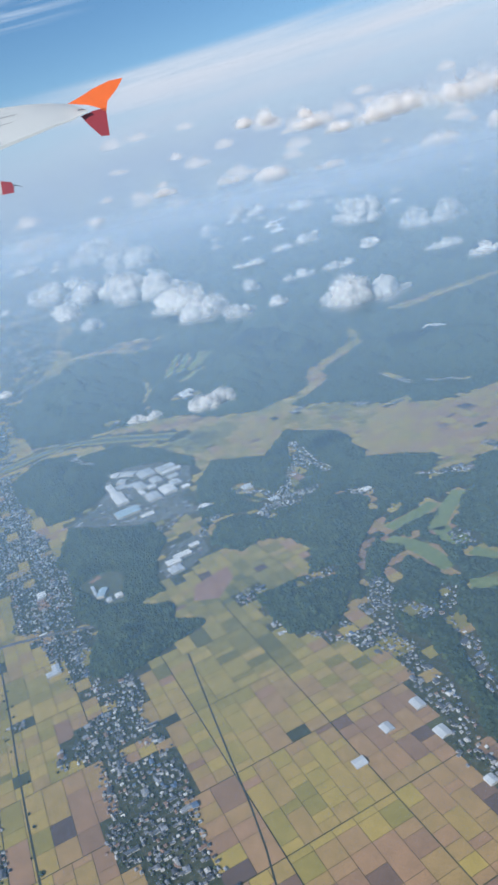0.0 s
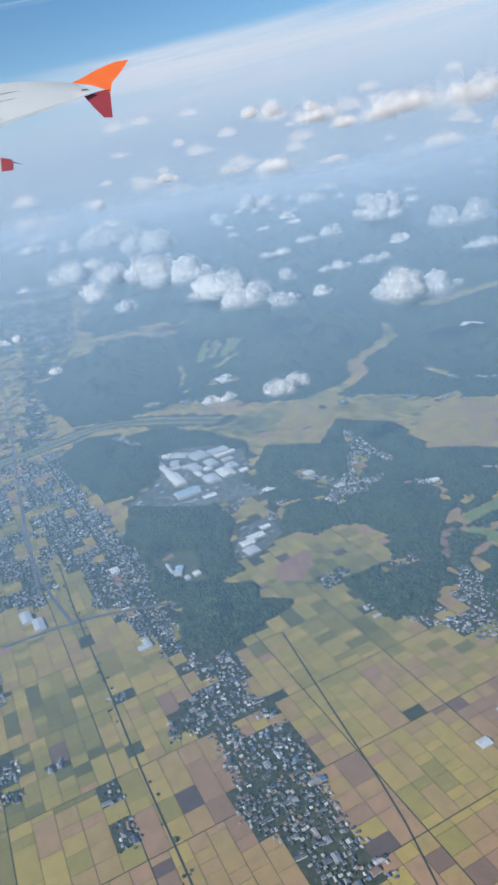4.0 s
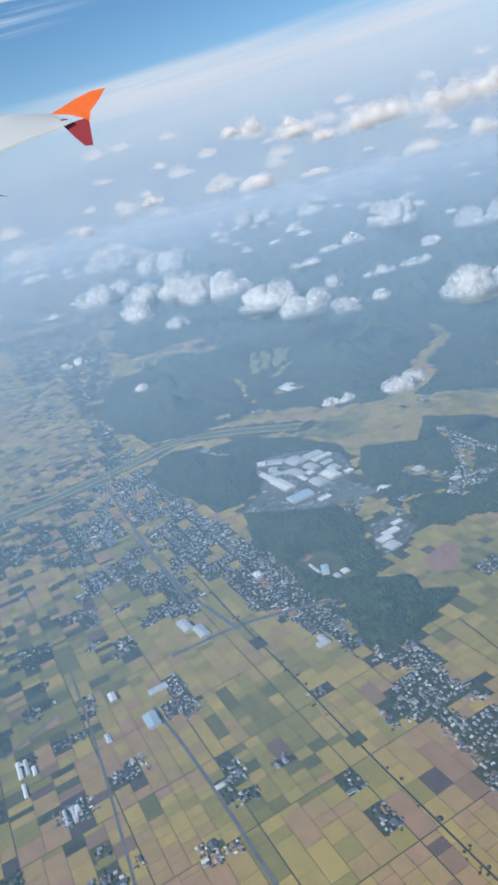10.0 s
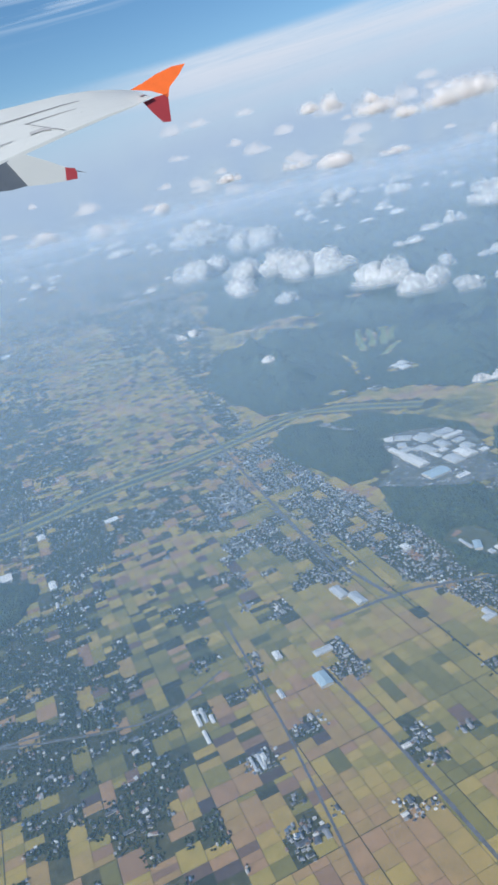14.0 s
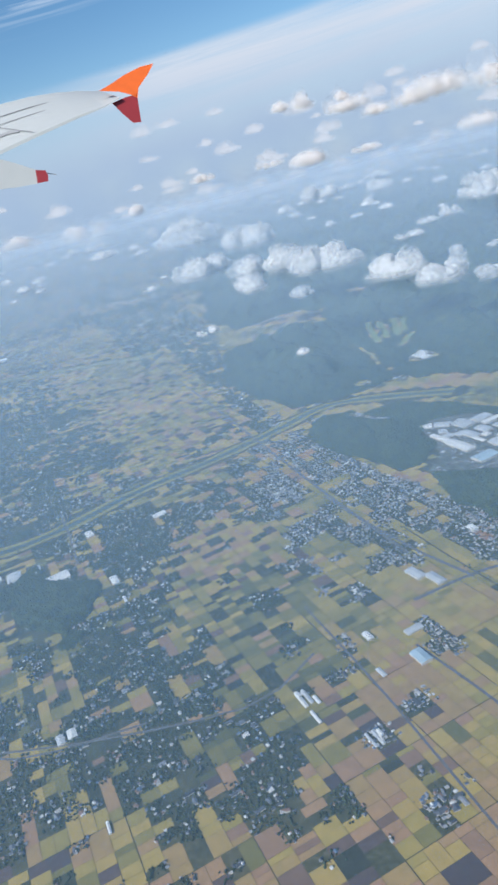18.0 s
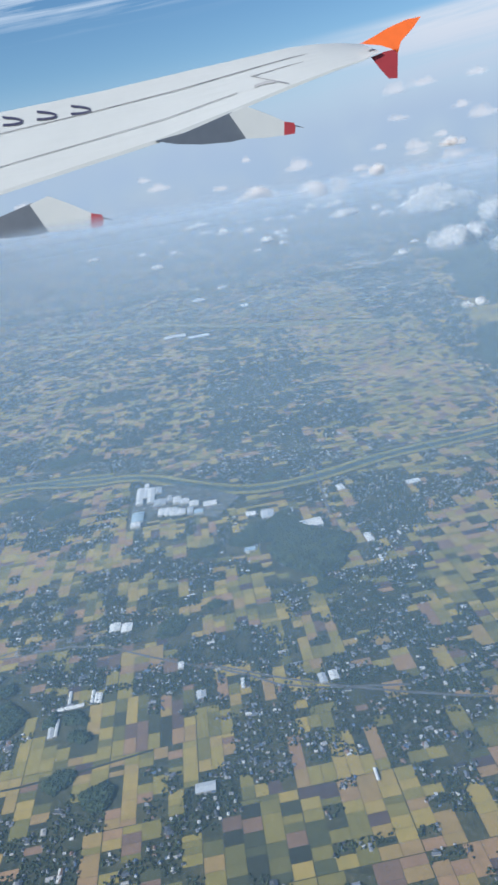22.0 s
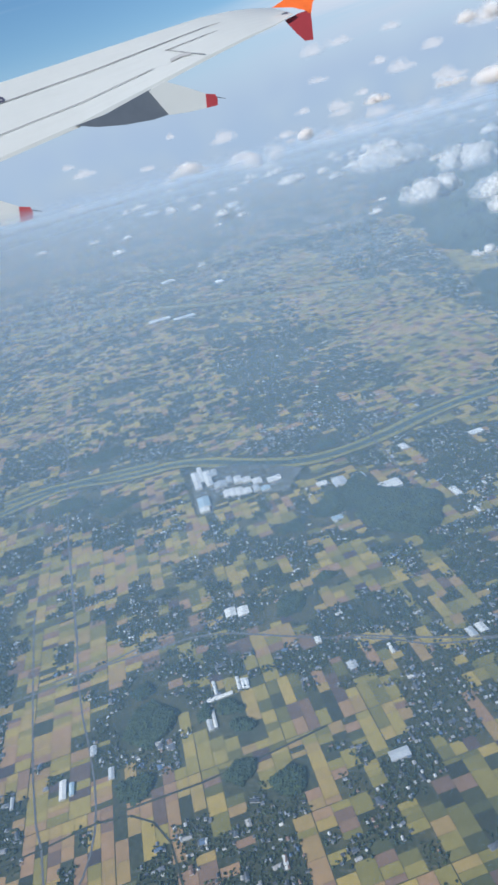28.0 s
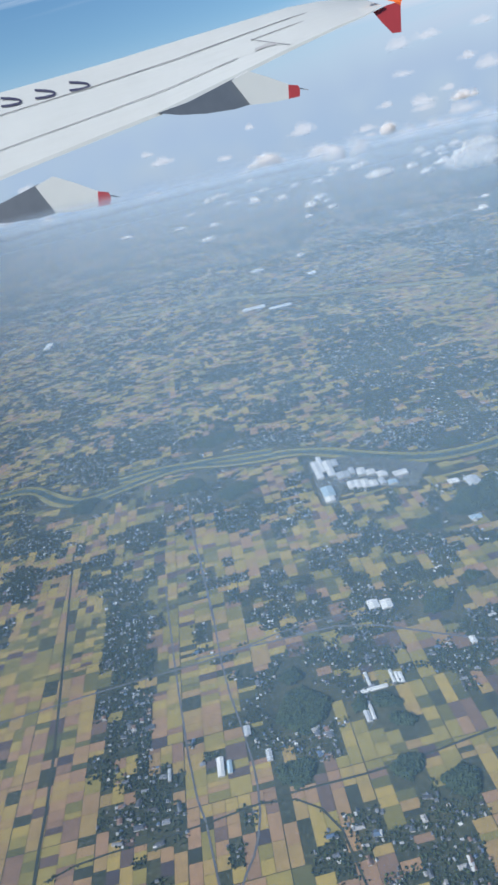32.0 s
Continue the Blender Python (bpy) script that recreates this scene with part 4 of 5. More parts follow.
# ---------------------------------------------------------------- fields
plots = []
block = 21.0
for bi in range(-45, 38):
    for bj in range(-10, 50):
        ou, ov = bi * block, bj * block
        mx, my = (ou + block / 2) * UX - (ov + block / 2) * UY, (ou + block / 2) * UY + (ov + block / 2) * UX
        if not (X0 + 15 < mx < X1 - 15 and Y0 + 5 < my < Y1 - 15):
            continue
        nu, nv = (int(RNG.integers(3, 5)), int(RNG.integers(4, 7))) if my > 620 else (int(RNG.integers(4, 7)), int(RNG.integers(6, 9)))
        if RNG.random() < 0.25:
            nu, nv = nv - 1, nu
        for i in range(nu):
            cuts = [0.0]
            while cuts[-1] < block - 0.5:
                cuts.append(min(block - 0.14, cuts[-1] + (block / nv) * RNG.choice([1, 1, 1, 2, 0.6])))
                if block - cuts[-1] < 1.2:
                    cuts[-1] = block - 0.14
            for lo, hi in zip(cuts[:-1], cuts[1:]):
                u0, u1 = ou + i * (block - 0.14) / nu, ou + (i + 1) * (block - 0.14) / nu - 0.11
                corners = [((u * UX - v * UY), (u * UY + v * UX)) for u, v in ((u0, ov + lo), (u1, ov + lo), (u1, ov + hi - 0.10), (u0, ov + hi - 0.10))]
                cx, cy = np.mean(corners, 0)
                px_ = np.array([c[0] for c in corners] + [cx]) * 0.85 + cx * 0.15
                py_ = np.array([c[1] for c in corners] + [cy]) * 0.85 + cy * 0.15
                codes = use(px_, py_)
                if codes[4] not in (0, 3) or np.any(codes == 4) or (cx < -110 and RNG.random() < 0.05):
                    continue
                plots.append((cx, cy, corners))
plots.sort(key=lambda p: p[1] + 0.0001 * p[0])


def tone_of(x, y):
    """The tone of a plot: drifting over the land, with some odd ones out."""
    zone = 0.65 * vnoise(x, y, 34, 71) + 0.35 * vnoise(x, y, 13, 72)
    spread = 0.09 if x > -105 else 0.17
    t = (0.545 if x > -105 and y < 200 else 0.5) + 0.75 * (zone - 0.5) + RNG.normal(0, spread)
    if RNG.random() < (0.035 if x > -105 else 0.22):
        t = RNG.random() ** 1.5 if RNG.random() < 0.7 else 1 - 0.12 * RNG.random()
    return float(np.clip(t, 0.0, 1.0))


def set_tones(ob, tones):
    layer = ob.data.attributes.new("tone", "FLOAT", "POINT")
    layer.data.foreach_set("value", np.array(tones, np.float32))


def plot_mesh(corners, at=(0, 0), top=0.05):
    v = [(x - at[0], y - at[1], top) for x, y in corners] + [(x - at[0], y - at[1], 0.002) for x, y in corners]
    return v, [(0, 1, 2, 3), (0, 4, 5, 1), (1, 5, 6, 2), (2, 6, 7, 3), (3, 7, 4, 0)]


verts, faces, tones = [], [], []
for cx, cy, corners in plots[300:]:
    v, f = plot_mesh(corners)
    k = len(verts)
    verts += v
    faces += [tuple(a + k for a in g) for g in f]
    tones += [tone_of(cx, cy)] * 8
near_fields = mesh_object("rice_fields", verts, faces, FIELD, ground)
set_tones(near_fields, tones)
tagged(near_fields, kind="stuff")

# farther fields, in larger plots
verts, faces, tones = [], [], []
for bi in range(-260, 60):
    for bj in range(30, 330):
        u0, v0 = bi * 8.0, bj * 8.0
        cx, cy = (u0 + 4) * UX - (v0 + 4) * UY, (u0 + 4) * UY + (v0 + 4) * UX
        if (X0 + 15 < cx < X1 - 15 and cy < Y1 - 15) or not (-1900 < cx < -105 and 240 < cy < 2500) or cy < 0.35 * (-cx - 700):
            continue
        if 0.5 * vnoise(cx, cy, 45, 41) + 0.5 * vnoise(cx, cy, 16, 42) > 0.53 or RNG.random() < 0.08:
            continue
        k = len(verts)
        w, h = RNG.uniform(4.5, 7.7), RNG.uniform(4.5, 7.7)
        v, f = plot_mesh([((u * UX - q * UY), (u * UY + q * UX)) for u, q in ((u0, v0), (u0 + w, v0), (u0 + w, v0 + h), (u0, v0 + h))])
        drop = 0.0000004 * max(0, math.hypot(cx + 116, cy - 100) - 900) ** 2
        verts += [(x, y, z + 0.15 - drop) for x, y, z in v]
        faces += [tuple(a + k for a in g) for g in f]
        tones += [tone_of(cx, cy)] * 8
far_fields = mesh_object("far_fields", verts, faces, FIELD, ground)
set_tones(far_fields, tones)
tagged(far_fields, kind="stuff")


# ---------------------------------------------------------------- woods
def clumps(name, places, label, mat=None, parent=None):
    """Many small uneven tree crowns."""
    ico = bmesh.new()
    bmesh.ops.create_icosphere(ico, subdivisions=1, radius=1)
    base = np.array([v.co[:] for v in ico.verts])
    tri = np.array([[v.index for v in f.verts] for f in ico.faces])
    ico.free()
    p = np.array(places)
    n = len(p)
    jitter = RNG.uniform(0.65, 1.3, (n, len(base), 1)) * p[:, None, 2:3]
    v = base[None] * jitter
    v[:, :, 2] *= RNG.uniform(0.7, 1.2, (n, 1))
    v[:, :, 2] = np.maximum(v[:, :, 2] + p[:, None, 2] * 0.6, 0)
    v[:, :, :2] += p[:, None, :2]
    if p.shape[1] > 3:
        v[:, :, 2] += p[:, None, 3] - p[:, None, 2] * 0.9
    f = (tri[None] + (np.arange(n) * len(base))[:, None, None]).reshape(-1, 3)
    me = bpy.data.meshes.new(name)
    me.from_pydata(v.reshape(-1, 3).tolist(), [], f.tolist())
    me.materials.append(mat or LEAVES)
    ob = new(name, me)
    ob.parent = parent
    return tagged(ob, label, "" if parent else "trees", kind="stuff")


def wood(name, poly, height, step, label, crowns=0):
    p = np.array(poly, float)
    xs, ys = np.arange(p[:, 0].min() - 4, p[:, 0].max() + 4, step), np.arange(p[:, 1].min() - 4, p[:, 1].max() + 4, step)
    x, y = np.meshgrid(xs, ys, indexing="ij")
    x, y = x + (RNG.random(x.shape) - 0.5) * step * 0.5, y + (RNG.random(x.shape) - 0.5) * step * 0.5
    d = wood_depth(poly, x, y)
    rise = np.clip(d / (height * 3.2), 0, 1)
    rise = rise * rise * (3 - 2 * rise)
    hill = height * rise * (0.1 + 1.35 * (0.5 * vnoise(x, y, 24, 51) + 0.5 * np.abs(2 * vnoise(x, y, 11, 52) - 1)))
    crown = np.clip(d + 0.6, 0, 0.8) * (0.35 + 0.55 * RNG.random(x.shape) + 0.4 * vnoise(x, y, 3.0, 53))
    z = np.where(d > -step, 0.02 + np.maximum(hill, 0) + crown, -0.3)
    keep = d > -0.8 * step
    index = -np.ones(x.shape, int)
    cell = keep[:-1, :-1] & keep[1:, :-1] & keep[1:, 1:] & keep[:-1, 1:]
    used = np.zeros(x.shape, bool)
    used[:-1, :-1] |= cell
    used[1:, :-1] |= cell
    used[1:, 1:] |= cell
    used[:-1, 1:] |= cell
    index[used] = np.arange(used.sum())
    verts = np.stack([x[used], y[used], z[used]], 1).tolist()
    a = np.stack([index[:-1, :-1][cell], index[1:, :-1][cell], index[1:, 1:][cell], index[:-1, 1:][cell]], 1).tolist()
    ob = mesh_object("forest" if height > 2 else "copse", verts, [tuple(q) for q in a], CANOPY)
    if crowns:
        pick = RNG.choice(len(verts), min(crowns, len(verts)), replace=False)
        p = np.array(verts)[pick]
        p = p[p[:, 2] > 0.25]
        clumps("tree_crowns", np.stack([p[:, 0], p[:, 1], RNG.uniform(0.35, 0.8, len(p)) * (1.0 if height > 1 else 0.6), p[:, 2]], 1), "", CROWNS, ob)
    return tagged(ob, label, "forest", "woods of the valley", "stuff")


WOOD_LABELS = {"hill_forest": "dark green forest covering the low hills behind the valley", "works_wood": "dark wooded hill beside the factory",
               "school_wood": "dark wood between the town and the school", "heart_wood": "dark rounded wood reaching into the rice fields",
               "east_wood": "dark forest on low hills with hamlets", "far_east_wood": "dark forest with golf fairways", "plain_wood": "flat dark wood on the plain", "far_hills": "far blue-green wooded hills fading into haze"}
for name, poly, height, step in WOODS:
    wood(name, poly, height, step, WOOD_LABELS[name], 0 if name == "far_hills" else 7000)
for cx, cy, r in ALL_COPSES:
    r *= 0.65
    ring = [(cx + r * (0.6 + 0.7 * RNG.random()) * math.cos(t), cy + r * (0.6 + 0.7 * RNG.random()) * math.sin(t)) for t in np.linspace(0, 2 * math.pi, 9)[:-1]]
    wood("copse", ring, 0.35, 0.7, "small dark copse among fields and houses", 380)


# ---------------------------------------------------------------- river, roads
def ribbon(name, line, width, z, mat, label, category, rounds=3, kind="structure", sway=0.0):
    p = smooth_line(line, rounds)
    d = np.gradient(p, axis=0)
    nrm = np.stack([-d[:, 1], d[:, 0]], 1) / np.linalg.norm(d, axis=1)[:, None]
    w = width / 2 * (1 + sway * (vnoise(p[:, 0], p[:, 1], 15, 61)[:, None] - 0.5) * 2)
    left, right = p + nrm * w, p - nrm * w
    k = len(p)
    verts = [(x, y, z) for x, y in left] + [(x, y, z) for x, y in right] + [(x, y, 0) for x, y in left] + [(x, y, 0) for x, y in right]
    faces = []
    for i in range(k - 1):
        faces += [(i, i + 1, k + i + 1, k + i), (i, 2 * k + i, 2 * k + i + 1, i + 1), (k + i, k + i + 1, 3 * k + i + 1, 3 * k + i)]
    return tagged(mesh_object(name, verts, faces, mat), label, category, kind=kind)


for k, line in enumerate(RIVERS):
    ribbon("river_bank", line, 8.6, 0.03 + 0.004 * k, BANK, "grassy yellow-green river bank", "river bank", sway=0.25)
    ribbon("river", line, 3.7, 0.06 + 0.004 * k, WATER, "narrow dark green river winding through the plain", "river", sway=0.15)
ribbon("river_bank", FAR_RIVER, 15, 0.03, BANK, "pale far river bank", "river bank", sway=0.3)
ribbon("river", FAR_RIVER, 3.0, 0.06, WATER, "narrow far river", "river")
for k, (line, w, sort) in enumerate(ROADS):
    if sort == "road":
        ribbon("road", line, w, 0.07 + 0.004 * k, ASPHALT, "grey country road between fields", "road", 1)
    else:
        ribbon("road", line, w, 0.07 + 0.004 * k, TRACK, "dark straight track and ditch between fields", "track", 1)


# ---------------------------------------------------------------- houses
def house_parts(w, d, h, pitch):
    """Walls and a hipped gable roof, with eaves."""
    e = 0.06
    wall = [(-w, -d, 0), (w, -d, 0), (w, d, 0), (-w, d, 0), (-w, -d, h), (w, -d, h), (w, d, h), (-w, d, h)]
    wf = [(0, 1, 5, 4), (1, 2, 6, 5), (2, 3, 7, 6), (3, 0, 4, 7)]
    a, b = w + e, d + e
    roof = [(-a, -b, h - 0.02), (a, -b, h - 0.02), (a, b, h - 0.02), (-a, b, h - 0.02), (-a * 0.7, 0, h + pitch), (a * 0.7, 0, h + pitch)]
    rf = [(0, 1, 5, 4), (2, 3, 4, 5), (1, 2, 5), (3, 0, 4), (3, 2, 1, 0)]
    return wall, wf, roof, rf


spots = []
ii, jj = np.nonzero(land == 2)
pick = RNG.permutation(len(ii))
taken = set()
for k in pick:
    x, y = ii[k] + X0 + RNG.random(), jj[k] + Y0 + RNG.random()
    if y > 900 or x > 120:
        continue
    dense = 0.14 if (x < -100 and y > 330) else (0.3 if x < -120 else 0.92)
    dense *= 0.45 + 1.2 * float(vnoise(x, y, 7, 39))
    if RNG.random() > dense:
        continue
    if (x * UX + y * UY) % 6.3 < 0.75 or (y * UX - x * UY) % 9.0 < 0.75:
        continue  # streets
    key = (int(x / 0.86), int(y / 0.86))
    if key in taken:
        continue
    taken.add(key)
    spots.append((x, y))
for poly in (FAR_TOWN, FAR_TOWN_B):
    p = np.array(poly, float)
    fx, fy = RNG.uniform(p[:, 0].min(), p[:, 0].max(), 5200), RNG.uniform(620, p[:, 1].max(), 5200)
    spots += [(a, b) for a, b in zip(fx[inside(poly, fx, fy)], fy[inside(poly, fx, fy)]) if vnoise(a, b, 30, 40) > 0.35]
spots.sort(key=lambda s: s[1])
walls_v, walls_f, roofs_v, roofs_f = [], [], [], []
near_houses = []
for k, (x, y) in enumerate(spots):
    big = RNG.random() < 0.11
    w, d, h = RNG.uniform(0.26, 0.45), RNG.uniform(0.2, 0.32), RNG.uniform(0.22, 0.36)
    if big:
        w, d, h = w * RNG.uniform(1.6, 3.2), d * RNG.uniform(1.4, 2.4), h * 1.2
    if x > -100:
        w, d = w * 0.88, d * 0.88
    if y > 620:
        w, d, h = w * 1.9, d * 1.9, h * 1.3
    turn = AXIS + RNG.choice([0, math.pi / 2]) + RNG.normal(0, 0.12)
    if k < 220:
        near_houses.append((x, y, w, d, h, turn))
        continue
    wv, wf, rv, rf = house_parts(w, d, h, RNG.uniform(0.1, 0.2))
    c, s = math.cos(turn), math.sin(turn)
    base = len(walls_v)
    walls_v += [(x + c * a - s * b, y + s * a + c * b, z) for a, b, z in wv]
    walls_f += [tuple(i + base for i in f) for f in wf]
    base = len(roofs_v)
    roofs_v += [(x + c * a - s * b, y + s * a + c * b, z) for a, b, z in rv]
    roofs_f += [tuple(i + base for i in f) for f in rf]
settlement = empty("houses")
tagged(settlement, "thousands of small grey-roofed houses in towns and hamlets", "houses", kind="stuff")
tagged(mesh_object("walls", walls_v, walls_f, WALL, settlement), kind="stuff")
tagged(mesh_object("roofs", roofs_v, roofs_f, ROOF, settlement), kind="stuff")


tx, ty = gx[land == 2], gy[land == 2]
again = (tx < -115) & (ty < 300)  # the hamlets of the plain stand among thick trees
tx, ty = np.concatenate([tx, tx[again]]), np.concatenate([ty, ty[again]])
share = np.where(tx < -115, 1.0, 0.65) * np.where(ty < 330, 1.0, 0.4) * (0.4 + 1.1 * vnoise(tx, ty, 5, 43))
chosen = (RNG.random(len(tx)) < share) & (tx < 150)
tx, ty = tx[chosen] + RNG.uniform(-0.45, 0.45, chosen.sum()), ty[chosen] + RNG.uniform(-0.45, 0.45, chosen.sum())
size = RNG.uniform(0.15, 0.42, len(tx)) * np.where(tx < -115, 1.15, 1.0) * np.where(ty < 330, 1, 1.7) * np.where(ty < 150, 0.78, 1)
clumps("garden_trees", np.stack([tx, ty, size], 1), "dark green garden trees and hedges round the houses")
fringe = []
for line, gap, n in ((RIVER, 6.5, 160), (RAIL, 1.2, 60), (DITCH, 0.9, 40)):
    p = smooth_line(line, 3)
    for k in RNG.integers(0, len(p), n):
        fringe.append((p[k, 0] + RNG.normal(0, gap * 0.4) + RNG.choice([-gap, gap]) * 0.6, p[k, 1] + RNG.normal(0, gap * 0.4), RNG.uniform(0.15, 0.4)))
clumps("waterside_bushes", fringe, "low dark bushes along river banks and ditches")


# ---------------------------------------------------------------- large buildings
ROOFS = {"white": WHITE_ROOF, "grey": GREY_ROOF, "blue": BLUE_ROOF}


def hall(row, name, label, group):
    """A long shed: walls, a low gabled roof with eaves, roof vents along its ridge."""
    x, y, w, d, turn, h, colour = row
    if abs(((turn - 106.5 + 45) % 90) - 45) < 26:
        turn = 106.5 + 90 * round((turn - 106.5) / 90) + 0.15 * (((turn - 106.5 + 45) % 90) - 45)
    if w < d:
        w, d, turn = d, w, turn + 90
    ob = empty(name, pose(x, y, 0, 0, 0, turn))
    tagged(ob, label, "hall", group)
    a, b, e, rise = w / 2, d / 2, 0.05, 0.06 * d + 0.05
    wall = [(-a, -b, 0), (a, -b, 0), (a, b, 0), (-a, b, 0), (-a, -b, h), (a, -b, h), (a, b, h), (-a, b, h), (-a, 0, h + rise), (a, 0, h + rise)]
    mesh_object("wall", wall, [(0, 1, 5, 4), (2, 3, 7, 6), (1, 2, 6, 9, 5), (3, 0, 4, 8, 7)], WALL, ob)
    a, b = a + e, b + e
    roof = [(-a, -b, h), (a, -b, h), (a, 0, h + rise + 0.03), (-a, 0, h + rise + 0.03), (a, b, h), (-a, b, h)]
    roof += [(p[0], p[1], p[2] + 0.05) for p in roof]
    mesh_object("roof", roof, [(6, 7, 8, 9), (9, 8, 10, 11), (3, 2, 1, 0), (5, 4, 2, 3), (0, 1, 7, 6), (4, 5, 11, 10), (1, 2, 8, 7), (2, 4, 10, 8), (3, 0, 6, 9), (5, 3, 9, 11)], ROOFS[colour], ob)
    if w > 3:
        n = int(w / 1.6)
        for k in range(n):
            c = -w / 2 + (k + 0.5) * w / n
            q, z = 0.12, h + rise + 0.05
            box = [(c - q, -q, z), (c + q, -q, z), (c + q, q, z), (c - q, q, z), (c - q, -q, z + 0.12), (c + q, -q, z + 0.12), (c + q, q, z + 0.12), (c - q, q, z + 0.12)]
            mesh_object("roof_vent", box, [(4, 5, 6, 7), (0, 1, 5, 4), (1, 2, 6, 5), (2, 3, 7, 6), (3, 0, 4, 7)], GREY_ROOF, ob)
    return ob


for row in WORKS_HALLS_A + WORKS_HALLS_B:
    hall(row, "factory_hall", f"large {row[6]} sheet-roofed factory hall among wooded hills", "factory in the hills")
for row in TOWN_HALLS_A + TOWN_HALLS_B:
    hall(row, "hall", f"{row[6]} flat-roofed hall beside the town", "halls of the town")
for row in PLANT_HALLS_A + PLANT_HALLS_B:
    hall(row, "plant_hall", f"{row[6]} roofed industrial hall near the river", "industrial plant by the river")
for row in PLAIN_SHEDS_A + PLAIN_SHEDS_B + PLAIN_SHEDS_C + EAST_SHEDS + EAST_SHEDS_B:
    hall(row, "farm_shed", f"long {row[6]} farm shed or greenhouse among fields", "sheds on the plain")


def patch(name, poly, z, mat, label, category):
    p = np.array(poly, float)
    n = len(p)
    verts = [(x, y, z) for x, y in p] + [(x, y, 0) for x, y in p]
    faces = [tuple(range(n))] + [(i, (i + 1) % n, n + (i + 1) % n, n + i) for i in range(n)]
    return tagged(mesh_object(name, verts, faces, mat), label, category, kind="structure")


patch("factory_yard", WORKS_SITE, 0.04, YARD, "grey paved factory yard", "yard")
patch("depot_yard", DEPOT_SITE, 0.04, YARD, "grey depot yard", "yard")
patch("school_ground", SCHOOL_SITE, 0.04, LAWN, "grassy school grounds", "yard")
patch("plant_yard", PLANT_SITE, 0.04, YARD, "grey paved yard of the plant", "yard")


def yard_rows(name, site, n, seed, label):
    """Parked vehicles, containers and small sheds in rows on a yard, one joined mesh."""
    rng, verts, faces = np.random.default_rng(seed), [], []
    p = np.array(site, float)
    while len(faces) < 5 * n:
        x, y = rng.uniform(p[:, 0].min(), p[:, 0].max()), rng.uniform(p[:, 1].min(), p[:, 1].max())
        if not inside(site, np.array([x]), np.array([y]))[0]:
            continue
        a, b, h = rng.choice([0.12, 0.35, 0.9], p=[0.5, 0.3, 0.2]), 0.14, rng.uniform(0.1, 0.3)
        for q in range(int(rng.integers(1, 5))):
            ox, oy = x - UY * q * 0.5, y + UX * q * 0.5
            k = len(verts)
            for sx, sy, z in ((-1, -1, 0), (1, -1, 0), (1, 1, 0), (-1, 1, 0), (-1, -1, 1), (1, -1, 1), (1, 1, 1), (-1, 1, 1)):
                verts.append((ox + UX * a * sx - UY * b * sy, oy + UY * a * sx + UX * b * sy, 0.03 + z * h))
            faces += [tuple(i + k for i in f) for f in ((4, 5, 6, 7), (0, 1, 5, 4), (1, 2, 6, 5), (2, 3, 7, 6), (3, 0, 4, 7))]
    return tagged(mesh_object(name, verts, faces, ROOF), label, "yard clutter", kind="stuff")


yard_rows("yard_sheds", WORKS_SITE, 900, 5, "rows of small sheds and parked vehicles in the factory yard")
yard_rows("yard_sheds", PLANT_SITE, 300, 6, "rows of small sheds and vehicles between the plant's halls")
yard_rows("yard_sheds", DEPOT_SITE, 130, 8, "vehicles and crates on the depot yard")
patch("bare_plot", RED_PLOT, 0.09, CLAY, "bare reddish soil plot at the wood's edge", "soil")
patch("sports_pitch", PITCH, 0.09, CLAY, "ochre school sports pitch", "pitch")
patch("sports_pitch", SCHOOL_YARD, 0.09, CLAY, "pale brown school yard in the town", "pitch")
for line in FAIRWAYS_EAST:
    ribbon("fairway", line, 4.6, 0.1, TURF, "light green golf fairway between woods", "fairway", 2, sway=0.3)
for line in FAIRWAYS_HILL:
    ribbon("fairway", line, 4.4, 0.1, TURF, "light green golf fairway on the hill", "fairway", 2, sway=0.3)


# ---------------------------------------------------------------- clouds
def cumulus(name, x, y, z, size, mat, seed, label, group, flat=0.42, puffs=16):
    """A heap of billows with a level base, one joined mesh."""
    rng = np.random.default_rng(seed)
    ico = bmesh.new()
    bmesh.ops.create_icosphere(ico, subdivisions=3 if puffs > 30 else 2, radius=1)
    base = np.array([v.co[:] for v in ico.verts])
    tri = [tuple(v.index for v in f.verts) for f in ico.faces]
    ico.free()
    verts, faces = [], []
    reach = 0.38 if puffs > 12 else 0.2
    lobes = [(rng.uniform(-reach, reach), rng.uniform(-0.2, 0.2), rng.uniform(0.4, 1.0)) for _ in range(3)]
    for k in range(puffs):
        lx, ly, tall = lobes[k % 3]
        t, q = rng.random() * 2 * math.pi, rng.random() ** 0.7
        r = size * rng.uniform(0.08 if puffs > 12 else 0.13, 0.2) * (1.2 - 0.6 * q)
        c = np.array([lx * size + math.cos(t) * q * size * 0.26, ly * size + math.sin(t) * q * size * 0.22, size * flat * rng.random() * (1 - q * 0.8) * tall])
        p = base * r
        for amp, freq in ((0.42, 1.5), (0.26, 3.4)):
            shift = np.array([noise.noise(Vector(v) * freq + Vector((k * 7.1, seed * 3.3, 0))) for v in base])
            p = p * (1 + amp * shift)[:, None]
        p = p + c
        p[:, 2] = np.maximum(p[:, 2], rng.uniform(-0.03, 0.01) * size)
        n = len(verts)
        verts += [(x + a, y + b, z + h) for a, b, h in p]
        faces += [tuple(a + n for a in f) for f in tri]
    ob = mesh_object(name, verts, faces, mat, smooth=True)
    return tagged(ob, label, "cloud", group)


